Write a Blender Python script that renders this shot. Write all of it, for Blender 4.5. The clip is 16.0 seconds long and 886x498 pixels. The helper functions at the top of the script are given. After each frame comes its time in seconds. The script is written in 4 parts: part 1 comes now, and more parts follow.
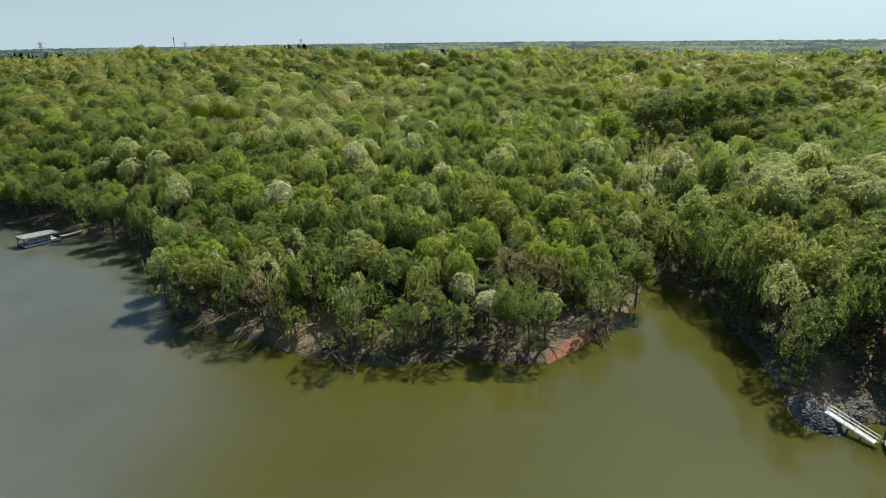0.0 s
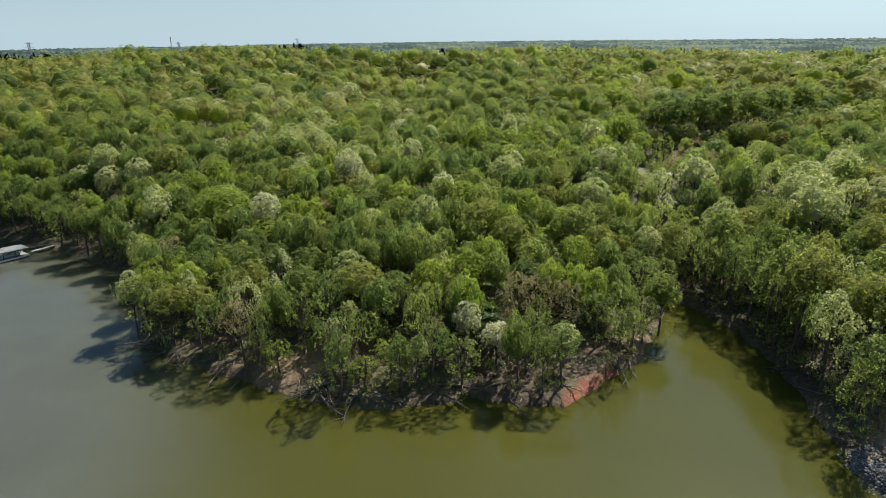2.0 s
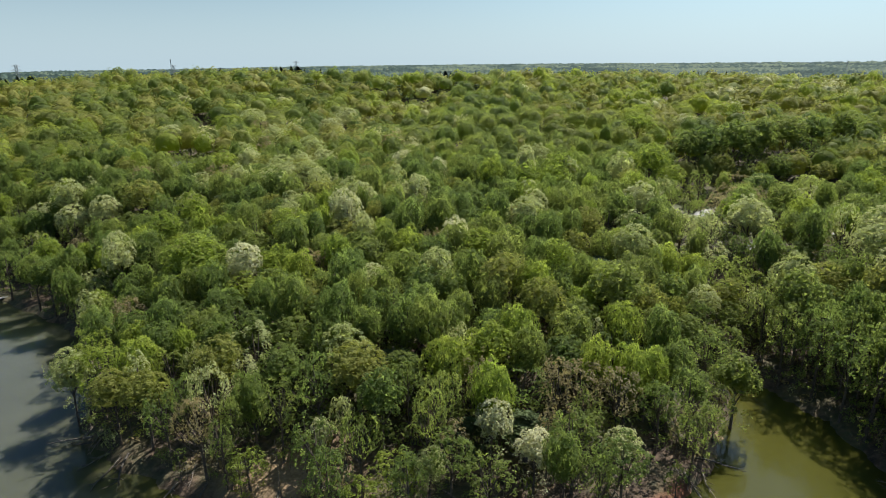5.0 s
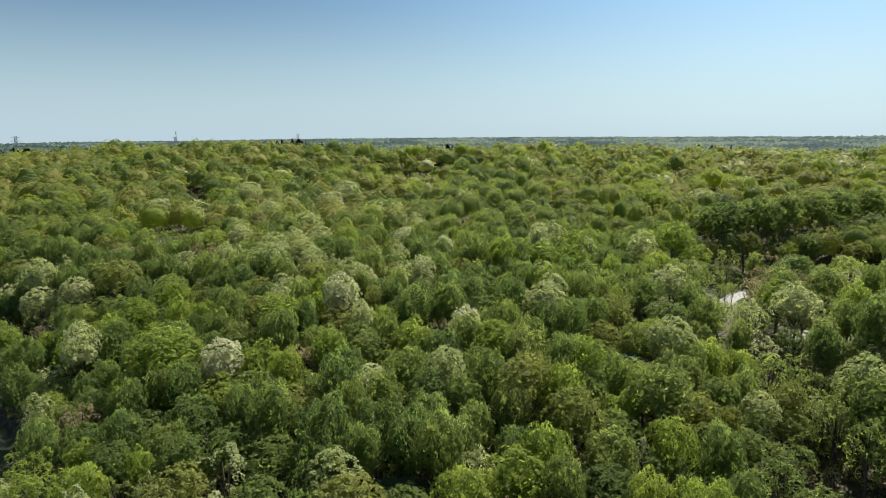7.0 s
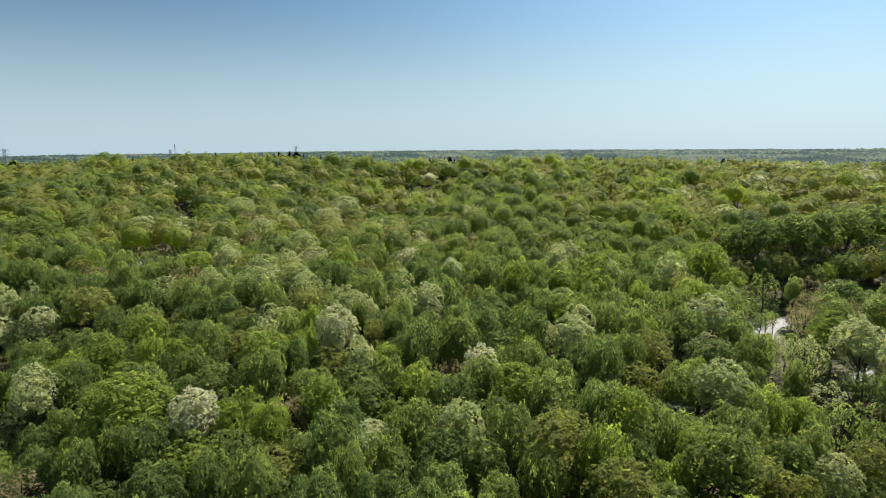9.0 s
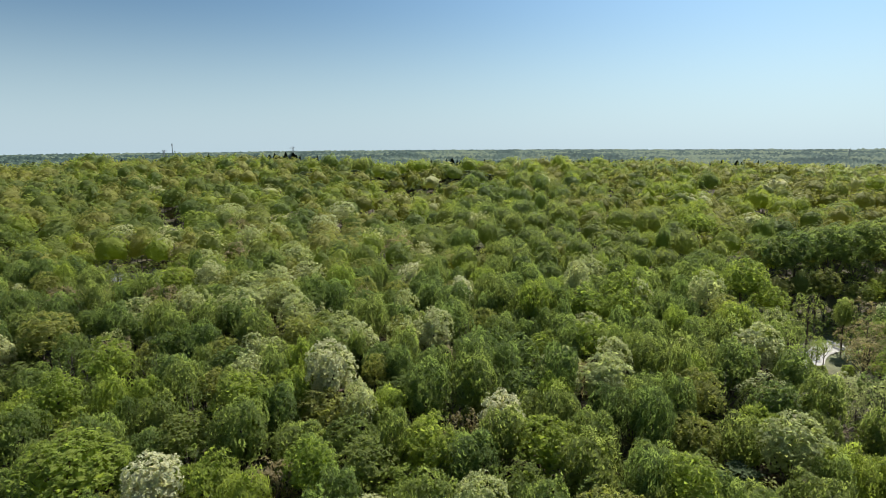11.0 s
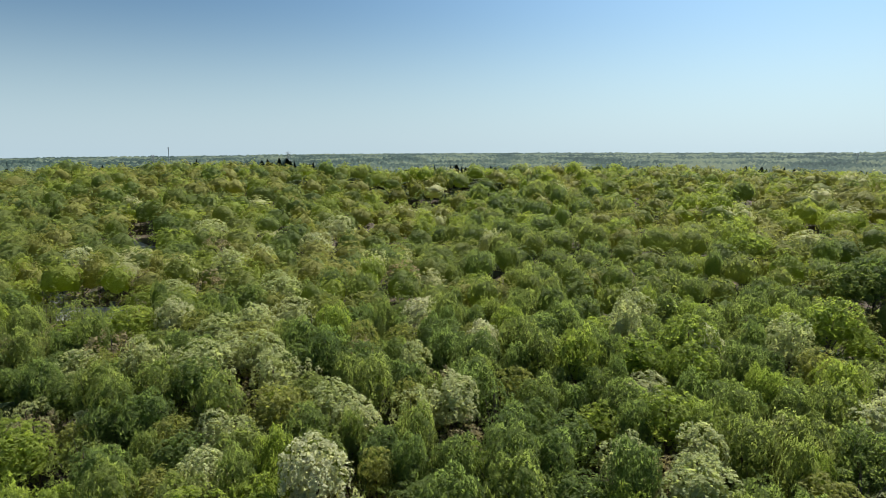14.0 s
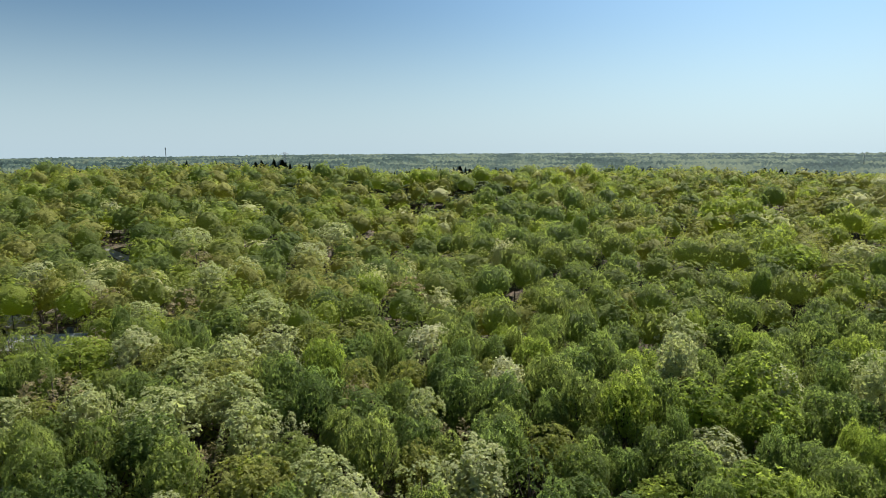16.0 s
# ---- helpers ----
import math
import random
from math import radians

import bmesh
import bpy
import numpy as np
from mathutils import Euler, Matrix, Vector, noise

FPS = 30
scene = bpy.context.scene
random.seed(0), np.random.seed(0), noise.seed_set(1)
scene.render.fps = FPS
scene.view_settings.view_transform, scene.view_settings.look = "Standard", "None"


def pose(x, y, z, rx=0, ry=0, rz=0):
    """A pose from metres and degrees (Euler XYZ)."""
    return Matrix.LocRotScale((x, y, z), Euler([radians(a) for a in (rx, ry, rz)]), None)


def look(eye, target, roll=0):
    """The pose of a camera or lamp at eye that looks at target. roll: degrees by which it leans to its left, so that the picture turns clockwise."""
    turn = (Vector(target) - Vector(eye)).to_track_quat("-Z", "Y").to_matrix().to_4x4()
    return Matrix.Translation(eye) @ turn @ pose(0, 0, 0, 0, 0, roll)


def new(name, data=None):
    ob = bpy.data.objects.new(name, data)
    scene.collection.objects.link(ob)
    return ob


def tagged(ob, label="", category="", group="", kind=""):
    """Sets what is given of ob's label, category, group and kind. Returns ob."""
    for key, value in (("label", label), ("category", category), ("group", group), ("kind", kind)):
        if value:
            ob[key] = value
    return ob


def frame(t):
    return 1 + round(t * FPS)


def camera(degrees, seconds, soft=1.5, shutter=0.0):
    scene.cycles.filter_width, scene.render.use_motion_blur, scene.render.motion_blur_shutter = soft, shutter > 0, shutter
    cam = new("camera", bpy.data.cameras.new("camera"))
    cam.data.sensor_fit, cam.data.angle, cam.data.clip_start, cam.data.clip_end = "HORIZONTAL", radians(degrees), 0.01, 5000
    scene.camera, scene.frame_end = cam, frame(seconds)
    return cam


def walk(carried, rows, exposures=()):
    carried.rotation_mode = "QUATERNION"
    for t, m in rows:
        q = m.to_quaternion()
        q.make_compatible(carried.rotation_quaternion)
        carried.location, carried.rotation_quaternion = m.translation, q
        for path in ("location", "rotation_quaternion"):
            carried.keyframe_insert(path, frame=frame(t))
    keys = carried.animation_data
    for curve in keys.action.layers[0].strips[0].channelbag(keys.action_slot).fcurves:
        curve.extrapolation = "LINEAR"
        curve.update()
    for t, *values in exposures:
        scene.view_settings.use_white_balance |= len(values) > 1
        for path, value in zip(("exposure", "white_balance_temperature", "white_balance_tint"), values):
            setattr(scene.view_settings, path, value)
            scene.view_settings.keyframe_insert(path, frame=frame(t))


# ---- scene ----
cam = camera(72.1, 16.0, 0.9)
PATH = [
    (0, (0.603, -13.442, 54.207), (0.598, -11.55, 53.56), -0.5),
    (0.5, (0.704, -10.635, 54.191), (0.699, -8.743, 53.543), -0.5),
    (1, (0.653, -7.367, 54.178), (0.649, -5.475, 53.53), -0.5),
    (1.5, (0.45, -3.672, 54.151), (0.447, -1.78, 53.502), -0.6),
    (2, (0.151, 0.303, 54.111), (0.148, 2.195, 53.462), -0.6),
    (2.5, (-0.215, 4.371, 54.075), (-0.218, 6.263, 53.427), -0.6),
    (3, (-0.574, 8.348, 54.066), (-0.575, 10.254, 53.459), -0.6),
    (3.2, (-0.747, 9.922, 54.067), (-0.751, 11.831, 53.471), -0.5),
    (5.5, (-3.077, 28.42, 54.154), (-3.076, 30.335, 53.578), -0.5),
    (6, (-3.588, 32.34, 54.203), (-3.586, 34.272, 53.686), -0.4),
    (6.5, (-3.965, 36.165, 54.246), (-3.961, 38.115, 53.802), -0.3),
    (7, (-4.351, 39.989, 54.273), (-4.347, 41.956, 53.908), -0.3),
    (7.5, (-4.722, 43.836, 54.276), (-4.717, 45.809, 53.952), -0.3),
    (8, (-5.179, 47.774, 54.243), (-5.173, 49.747, 53.918), -0.3),
    (8.5, (-5.694, 51.759, 54.208), (-5.687, 53.732, 53.883), -0.3),
    (9, (-6.253, 55.776, 54.252), (-6.247, 57.75, 53.927), -0.3),
    (11.3, (-8.458, 74.773, 55.55), (-8.449, 76.746, 55.223), -0.2),
    (11.5, (-8.695, 76.488, 55.599), (-8.686, 78.461, 55.276), -0.3),
    (12, (-9.293, 80.916, 55.909), (-9.283, 82.89, 55.587), -0.3),
    (12.5, (-9.786, 85.433, 56.334), (-9.775, 87.407, 56.013), -0.2),
    (13, (-10.221, 89.887, 56.669), (-10.21, 91.861, 56.349), -0.2),
    (13.5, (-10.715, 94.356, 56.916), (-10.703, 96.331, 56.597), -0.2),
    (14, (-11.165, 98.874, 57.082), (-11.153, 100.848, 56.765), -0.2),
    (14.5, (-11.633, 103.501, 57.197), (-11.621, 105.475, 56.88), -0.2),
    (15, (-12.169, 108.243, 57.255), (-12.156, 110.217, 56.939), -0.2),
    (15.5, (-12.686, 113.058, 57.267), (-12.673, 115.033, 56.95), -0.2),
    (16, (-13.187, 117.942, 57.305), (-13.173, 119.917, 56.989), -0.2),
]
walk(cam, [(t, look(eye, target, roll)) for t, eye, target, roll in PATH])

# ---- light ----
SUN_AZ, SUN_EL = 34.0, 49.0          # degrees to the right of +y, and above the horizon
world = bpy.data.worlds.new("world")
scene.world = world
world.use_nodes = True
wn = world.node_tree
sky = wn.nodes.new("ShaderNodeTexSky")
sky.sky_type = "NISHITA"
sky.sun_disc = False
sky.sun_elevation, sky.sun_rotation = radians(SUN_EL), radians(SUN_AZ)
sky.air_density, sky.dust_density, sky.ozone_density = 1.0, 0.8, 3.0
wn.nodes["Background"].inputs["Strength"].default_value = 0.068
scene.view_settings.exposure = 0.42
# pale haze low over the horizon
wco, wsep = wn.nodes.new("ShaderNodeTexCoord"), wn.nodes.new("ShaderNodeSeparateXYZ")
wn.links.new(wco.outputs["Generated"], wsep.inputs[0])
wfac, wmix, wtint = wn.nodes.new("ShaderNodeMapRange"), wn.nodes.new("ShaderNodeMix"), wn.nodes.new("ShaderNodeMix")
wfac.interpolation_type = "SMOOTHERSTEP"
wfac.inputs["From Min"].default_value, wfac.inputs["From Max"].default_value = -0.05, 0.27
wfac.inputs["To Min"].default_value, wfac.inputs["To Max"].default_value = 0.86, 0.0
wn.links.new(wsep.outputs["Z"], wfac.inputs["Value"])
wtint.data_type = wmix.data_type = "RGBA"
wtint.blend_type = "MULTIPLY"
wtint.inputs[0].default_value, wtint.inputs[7].default_value = 1.0, (0.80, 1.0, 1.05, 1)
wn.links.new(sky.outputs[0], wtint.inputs[6])
wn.links.new(wfac.outputs[0], wmix.inputs[0])
wn.links.new(wtint.outputs[2], wmix.inputs[6])
wmix.inputs[7].default_value = (7.7, 9.9, 11.3, 1)
# and the whole sky brightens towards the sun
wdot, wlit = wn.nodes.new("ShaderNodeVectorMath"), wn.nodes.new("ShaderNodeVectorMath")
wpos, wpow, wglow = wn.nodes.new("ShaderNodeMath"), wn.nodes.new("ShaderNodeMath"), wn.nodes.new("ShaderNodeMath")
wdot.operation, wlit.operation = "DOT_PRODUCT", "SCALE"
wn.links.new(wco.outputs["Generated"], wdot.inputs[0])
wdot.inputs[1].default_value = (math.sin(radians(SUN_AZ)) * math.cos(radians(SUN_EL)), math.cos(radians(SUN_AZ)) * math.cos(radians(SUN_EL)), math.sin(radians(SUN_EL)))
wpos.operation, wpow.operation, wglow.operation = "MAXIMUM", "POWER", "MULTIPLY_ADD"
wpos.inputs[1].default_value, wpow.inputs[1].default_value = 0.0, 7.0
wglow.inputs[1].default_value, wglow.inputs[2].default_value = 2.05, 0.79
wn.links.new(wdot.outputs["Value"], wpos.inputs[0])
wn.links.new(wpos.outputs[0], wpow.inputs[0])
wn.links.new(wpow.outputs[0], wglow.inputs[0])
wn.links.new(wmix.outputs[2], wlit.inputs[0])
wn.links.new(wglow.outputs[0], wlit.inputs["Scale"])
wn.links.new(wlit.outputs[0], wn.nodes["Background"].inputs["Color"])
sun = new("sun", bpy.data.lights.new("sun", "SUN"))
sun.data.energy, sun.data.angle, sun.data.color = 5.7, radians(0.55), (1.0, 0.97, 0.91)
sa, se = radians(SUN_AZ), radians(SUN_EL)
sun.matrix_world = look((0, 0, 300), (-300 * math.sin(sa) * math.cos(se), -300 * math.cos(sa) * math.cos(se), 300 - 300 * math.sin(se)))

# ---- materials ----


class Nodes:
    """A short hand for node materials."""

    def __init__(self, name):
        self.m = bpy.data.materials.new(name)
        self.m.use_nodes = True
        self.t = self.m.node_tree
        self.p = self.t.nodes["Principled BSDF"]
        self.out = self.t.nodes["Material Output"]

    def n(self, kind, **kw):
        node = self.t.nodes.new("ShaderNode" + kind)
        for k, v in kw.items():
            node.inputs[k].default_value = v
        return node

    def link(self, a, b):
        self.t.links.new(a, b)

    def pos(self):
        return self.n("NewGeometry").outputs["Position"]

    def noise(self, scale, detail=4.0, vec=None, rough=0.55):
        node = self.n("TexNoise", Scale=scale, Detail=detail, Roughness=rough)
        self.link(vec or self.pos(), node.inputs["Vector"])
        return node.outputs["Fac"]

    def ramp(self, fac, stops):
        node = self.n("ValToRGB")
        el = node.color_ramp.elements
        el[0].position, el[0].color = stops[0][0], (*stops[0][1], 1)
        el[1].position, el[1].color = stops[-1][0], (*stops[-1][1], 1)
        for p, c in stops[1:-1]:
            e = el.new(p)
            e.color = (*c, 1)
        self.link(fac, node.inputs["Fac"])
        return node.outputs["Color"]

    def mix(self, fac, a, b, blend="MIX"):
        node = self.t.nodes.new("ShaderNodeMix")
        node.data_type, node.blend_type = "RGBA", blend
        for sock, v in ((node.inputs[0], fac), (node.inputs[6], a), (node.inputs[7], b)):
            if isinstance(v, (int, float)):
                sock.default_value = v
            elif isinstance(v, tuple):
                sock.default_value = (*v, 1)
            else:
                self.link(v, sock)
        return node.outputs[2]

    def maths(self, op, a, b=0.0, clamp=False):
        node = self.t.nodes.new("ShaderNodeMath")
        node.operation, node.use_clamp = op, clamp
        for sock, v in zip(node.inputs, (a, b)):
            if isinstance(v, (int, float)):
                sock.default_value = v
            else:
                self.link(v, sock)
        return node.outputs[0]

    def attr(self, name):
        node = self.n("Attribute")
        node.attribute_name = name
        return node.outputs["Fac"]

    def bump(self, height, strength, distance):
        node = self.n("Bump", Strength=strength, Distance=distance)
        self.link(height, node.inputs["Height"])
        self.link(node.outputs[0], self.p.inputs["Normal"])


def leaf_material(name, stops, translucent=0.4, shared=False, patch=0.35, dark=(0.88, 1.10)):
    """Leaves: the colour goes from tree to tree, from patch to patch of the woods, and from leaf to leaf."""
    k = Nodes(name)
    pick = k.attr("tint") if shared else k.n("ObjectInfo").outputs["Random"]
    broad = k.noise(0.011, 2.0)
    col = k.ramp(k.maths("ADD", k.maths("MULTIPLY", pick, 1.0 - patch), k.maths("MULTIPLY", broad, patch * 1.15), True), stops)
    island = k.n("NewGeometry").outputs["Random Per Island"]
    grey = k.ramp(island, [(0.0, (dark[0],) * 3), (1.0, (dark[1],) * 3)])
    col = k.mix(1.0, col, grey, "MULTIPLY")
    grain = k.noise(3.4, 3.0, rough=0.7)
    col = k.mix(1.0, col, k.ramp(grain, [(0.34, (0.80, 0.81, 0.82)), (0.66, (1.20, 1.19, 1.15))]), "MULTIPLY")
    k.bump(k.maths("ADD", grain, k.noise(1.1, 2.0)), 0.9, 0.7)
    k.link(col, k.p.inputs["Base Color"])
    k.p.inputs["Roughness"].default_value = 0.6
    k.p.inputs["Specular IOR Level"].default_value = 0.14
    trans = k.n("BsdfTranslucent")
    warm = k.mix(1.0, col, (1.22, 1.25, 0.85), "MULTIPLY")
    k.link(warm, trans.inputs["Color"])
    mixer = k.n("MixShader", Fac=translucent)
    k.link(k.p.outputs[0], mixer.inputs[1])
    k.link(trans.outputs[0], mixer.inputs[2])
    k.link(mixer.outputs[0], k.out.inputs["Surface"])
    return k.m


GREEN = [(0.0, (0.165, 0.228, 0.078)), (0.35, (0.215, 0.276, 0.090)), (0.65, (0.262, 0.312, 0.096)), (1.0, (0.320, 0.352, 0.118))]
LIME = [(0.0, (0.285, 0.362, 0.075)), (1.0, (0.365, 0.415, 0.092))]
PALE = [(0.0, (0.420, 0.460, 0.190)), (0.5, (0.510, 0.530, 0.265)), (1.0, (0.600, 0.600, 0.350))]
WHITE = [(0.0, (0.600, 0.595, 0.370)), (1.0, (0.730, 0.705, 0.490))]
BUD = [(0.0, (0.300, 0.260, 0.130)), (0.5, (0.370, 0.305, 0.175)), (1.0, (0.420, 0.360, 0.215))]
OLIVE = [(0.0, (0.280, 0.302, 0.078)), (1.0, (0.365, 0.368, 0.115))]
PINE = [(0.0, (0.105, 0.150, 0.066)), (1.0, (0.150, 0.190, 0.080))]
LEAVES = {}
for key, stops, tr in (("green", GREEN, 0.62), ("lime", LIME, 0.58), ("pale", PALE, 0.46), ("white", WHITE, 0.42), ("bud", BUD, 0.46), ("olive", OLIVE, 0.54), ("pine", PINE, 0.2)):
    LEAVES[key] = leaf_material("leaves_" + key, stops, tr)
    LEAVES[key + "_far"] = leaf_material("leaves_far_" + key, [(a, (r * 1.03, g * 0.99, b * 0.95)) for a, (r, g, b) in stops], tr * 0.95, shared=True, dark=(0.90, 1.08))


def bark_material():
    k = Nodes("bark")
    k.link(k.ramp(k.noise(2.5, 5.0), [(0.3, (0.050, 0.036, 0.026)), (0.7, (0.165, 0.130, 0.100))]), k.p.inputs["Base Color"])
    k.p.inputs["Roughness"].default_value = 0.95
    k.bump(k.noise(9.0, 3.0), 0.6, 0.05)
    return k.m


def ground_material():
    k = Nodes("forest_floor")
    litter = k.ramp(k.noise(0.9, 6.0), [(0.28, (0.022, 0.016, 0.011)), (0.5, (0.072, 0.046, 0.028)), (0.72, (0.165, 0.108, 0.068))])
    moss = k.ramp(k.noise(0.12, 4.0), [(0.42, (0, 0, 0)), (0.58, (1, 1, 1))])
    col = k.mix(k.maths("MULTIPLY", moss, 0.4), litter, (0.085, 0.105, 0.040))
    clay = k.ramp(k.noise(1.6, 5.0), [(0.3, (0.150, 0.045, 0.022)), (0.7, (0.300, 0.110, 0.060))])
    col = k.mix(k.attr("clay"), col, clay)
    sand = k.ramp(k.noise(2.2, 5.0), [(0.3, (0.20, 0.125, 0.065)), (0.7, (0.36, 0.25, 0.145))])
    col = k.mix(k.attr("sand"), col, sand)
    grass = k.ramp(k.noise(0.8, 5.0), [(0.3, (0.085, 0.110, 0.035)), (0.7, (0.210, 0.215, 0.105))])
    col = k.mix(k.attr("grass"), col, grass)
    k.link(col, k.p.inputs["Base Color"])
    k.p.inputs["Roughness"].default_value = 0.95
    k.bump(k.noise(1.7, 7.0), 0.7, 0.35)
    return k.m


def water_material():
    k = Nodes("lake_water")
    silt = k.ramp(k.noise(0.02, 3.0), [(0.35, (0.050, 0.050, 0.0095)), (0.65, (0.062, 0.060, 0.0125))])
    # grey ramp: reflected sky put into the base colour where the deep attribute is high
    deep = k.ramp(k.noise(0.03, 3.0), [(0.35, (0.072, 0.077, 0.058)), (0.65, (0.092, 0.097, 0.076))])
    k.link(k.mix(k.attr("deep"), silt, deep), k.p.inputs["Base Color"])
    k.p.inputs["Roughness"].default_value = 0.10
    k.p.inputs["IOR"].default_value = 1.333
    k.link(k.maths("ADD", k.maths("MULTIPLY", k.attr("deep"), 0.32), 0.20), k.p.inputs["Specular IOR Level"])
    k.p.subsurface_method = "BURLEY"
    k.p.inputs["Subsurface Weight"].default_value = 0.9
    k.p.inputs["Subsurface Radius"].default_value = (1.0, 1.0, 0.6)
    k.p.inputs["Subsurface Scale"].default_value = 1.2
    k.bump(k.noise(1.1, 3.0), 0.10, 0.12)
    return k.m


def plain_material(name, dark, light, scale, rough=0.7, metal=0.0, relief=0.02):
    k = Nodes(name)
    k.link(k.ramp(k.noise(scale, 5.0), [(0.3, dark), (0.7, light)]), k.p.inputs["Base Color"])
    k.p.inputs["Roughness"].default_value = rough
    k.p.inputs["Metallic"].default_value = metal
    k.bump(k.noise(scale * 6, 3.0), 0.4, relief)
    return k.m


BARK, FLOOR, WATER = bark_material(), ground_material(), water_material()
STONE = plain_material("grey_stone", (0.070, 0.071, 0.068), (0.205, 0.204, 0.194), 1.3, 0.9, 0.0, 0.05)
WHITE_METAL = plain_material("white_metal", (0.62, 0.62, 0.60), (0.80, 0.80, 0.78), 3.0, 0.45)
DECK = plain_material("grey_deck", (0.28, 0.27, 0.25), (0.45, 0.43, 0.40), 2.0, 0.85)
DARK_WOOD = plain_material("dark_wood", (0.03, 0.026, 0.022), (0.10, 0.085, 0.07), 2.0, 0.9)
DRIFT = plain_material("driftwood", (0.08, 0.064, 0.050), (0.24, 0.20, 0.165), 1.4, 0.95)
ROOF_GREY = plain_material("grey_roofing", (0.17, 0.17, 0.165), (0.29, 0.29, 0.28), 0.8, 0.7)
STEEL = plain_material("galvanised_steel", (0.30, 0.31, 0.32), (0.45, 0.46, 0.47), 1.0, 0.6, 0.3)
GRAVEL = plain_material("pale_gravel", (0.26, 0.25, 0.22), (0.46, 0.44, 0.40), 1.5, 0.95, 0.0, 0.04)
SIDING = plain_material("pale_siding", (0.55, 0.53, 0.48), (0.72, 0.70, 0.65), 1.2, 0.8)
ROOF_PALE = plain_material("pale_roofing", (0.30, 0.29, 0.27), (0.46, 0.45, 0.42), 1.2, 0.8)
GLASS = plain_material("dark_glass", (0.02, 0.025, 0.03), (0.04, 0.05, 0.06), 0.5, 0.1)

# ---- mesh helpers ----


def mesh_of(name, verts, faces, material, tint=None, smooth=False):
    """A mesh from arrays: verts n x 3, faces m x k."""
    verts, faces = np.asarray(verts, np.float32), np.asarray(faces, np.int32)
    me = bpy.data.meshes.new(name)
    count, size = faces.shape
    me.vertices.add(len(verts))
    me.vertices.foreach_set("co", verts.ravel())
    me.loops.add(count * size)
    me.loops.foreach_set("vertex_index", faces.ravel())
    me.polygons.add(count)
    me.polygons.foreach_set("loop_start", np.arange(0, count * size, size, dtype=np.int32))
    if smooth:
        me.polygons.foreach_set("use_smooth", np.ones(count, bool))
    me.update(calc_edges=True)
    if tint is not None:
        for key, values in tint.items():
            at = me.attributes.new(key, "FLOAT", "POINT")
            at.data.foreach_set("value", np.asarray(values, np.float32))
    me.materials.append(material)
    return me


def bm_mesh(name, bm, material, smooth=False):
    me = bpy.data.meshes.new(name)
    bm.to_mesh(me)
    bm.free()
    if smooth:
        me.polygons.foreach_set("use_smooth", np.ones(len(me.polygons), bool))
    me.materials.append(material)
    return me


def part(name, data, parent, label="", at=None):
    """One mesh object under a thing or a part."""
    ob = new(name, data)
    ob.parent = parent
    if at is not None:
        ob.matrix_basis = at
    return tagged(ob, label)


def thing(name, label, category, group="", kind="", at=None, data=None):
    ob = new(name, data)
    if at is not None:
        ob.matrix_basis = at
    return tagged(ob, label, category, group, kind)


def box(bm, size, centre, turn=0.0, bevel=0.0):
    made = bmesh.ops.create_cube(bm, size=1.0, matrix=Matrix.LocRotScale(centre, Euler((0, 0, turn)), size))
    if bevel:
        bmesh.ops.bevel(bm, geom=list({e for v in made["verts"] for e in v.link_edges}), offset=bevel, segments=1, affect="EDGES")


def box_mesh(name, size, material, bevel=0.0):
    bm = bmesh.new()
    box(bm, size, (0, 0, 0), 0.0, bevel)
    return bm_mesh(name, bm, material)


def tubes(paths, sides=6, joined=False):
    """Tapered tubes: paths of (points n x 3, radii n). Gives verts and quads. joined: the later tubes grow out of the first."""
    verts, quads, base = [], [], 0
    ring = np.linspace(0, 2 * np.pi, sides, endpoint=False)
    for points, radii in paths:
        points = np.asarray(points, float)
        for j, (p, r) in enumerate(zip(points, radii)):
            way = points[min(j + 1, len(points) - 1)] - points[max(j - 1, 0)]
            way = way / (np.linalg.norm(way) + 1e-9)
            a = np.cross(way, (0.3, 0.9, 0.1) if abs(way[2]) > 0.8 else (0, 0, 1))
            a /= np.linalg.norm(a) + 1e-9
            b = np.cross(way, a)
            verts.append(p + r * (np.cos(ring)[:, None] * a + np.sin(ring)[:, None] * b))
            if j:
                for s in range(sides):
                    n = (s + 1) % sides
                    quads.append((base + (j - 1) * sides + s, base + (j - 1) * sides + n, base + j * sides + n, base + j * sides + s))
        if joined and base:
            stem = np.concatenate(verts[: len(paths[0][0])])
            k = int(np.argmin(np.linalg.norm(stem - points[0], axis=1)))
            n = k - k % sides + (k + 1) % sides
            quads.append((k, n, base + 1, base))
        base += len(points) * sides
    return np.concatenate(verts), np.array(quads)


# ---- the lie of the land ----
SHORE = [(-900, 420), (-400, 265), (-200, 205), (-146, 179), (-117, 166), (-100, 156), (-84, 146), (-74, 136), (-66, 122), (-60, 110), (-55.5, 103), (-48, 97.5),
         (-40, 93), (-32, 89.5), (-25, 86), (-18.5, 83.3), (-12, 81.6), (-4, 82.1), (3.8, 84.2), (11.8, 82.6), (19, 82.1), (23.5, 85.8),
         (28.6, 90.8), (34, 95), (38, 102.6), (43.7, 111), (47, 121), (49.5, 124), (53, 118), (57, 107), (57.5, 93), (57, 84), (55, 74),
         (54.4, 67.3), (53.8, 62.8), (56.3, 60.6), (59.5, 63.5), (68, 63), (82, 54), (130, 30), (400, -80), (1500, -400)]
SHORE = np.array(SHORE, float)
LAND = np.vstack([SHORE, [(6000, -400), (6000, 6000), (-6000, 6000), (-6000, 2200)]])


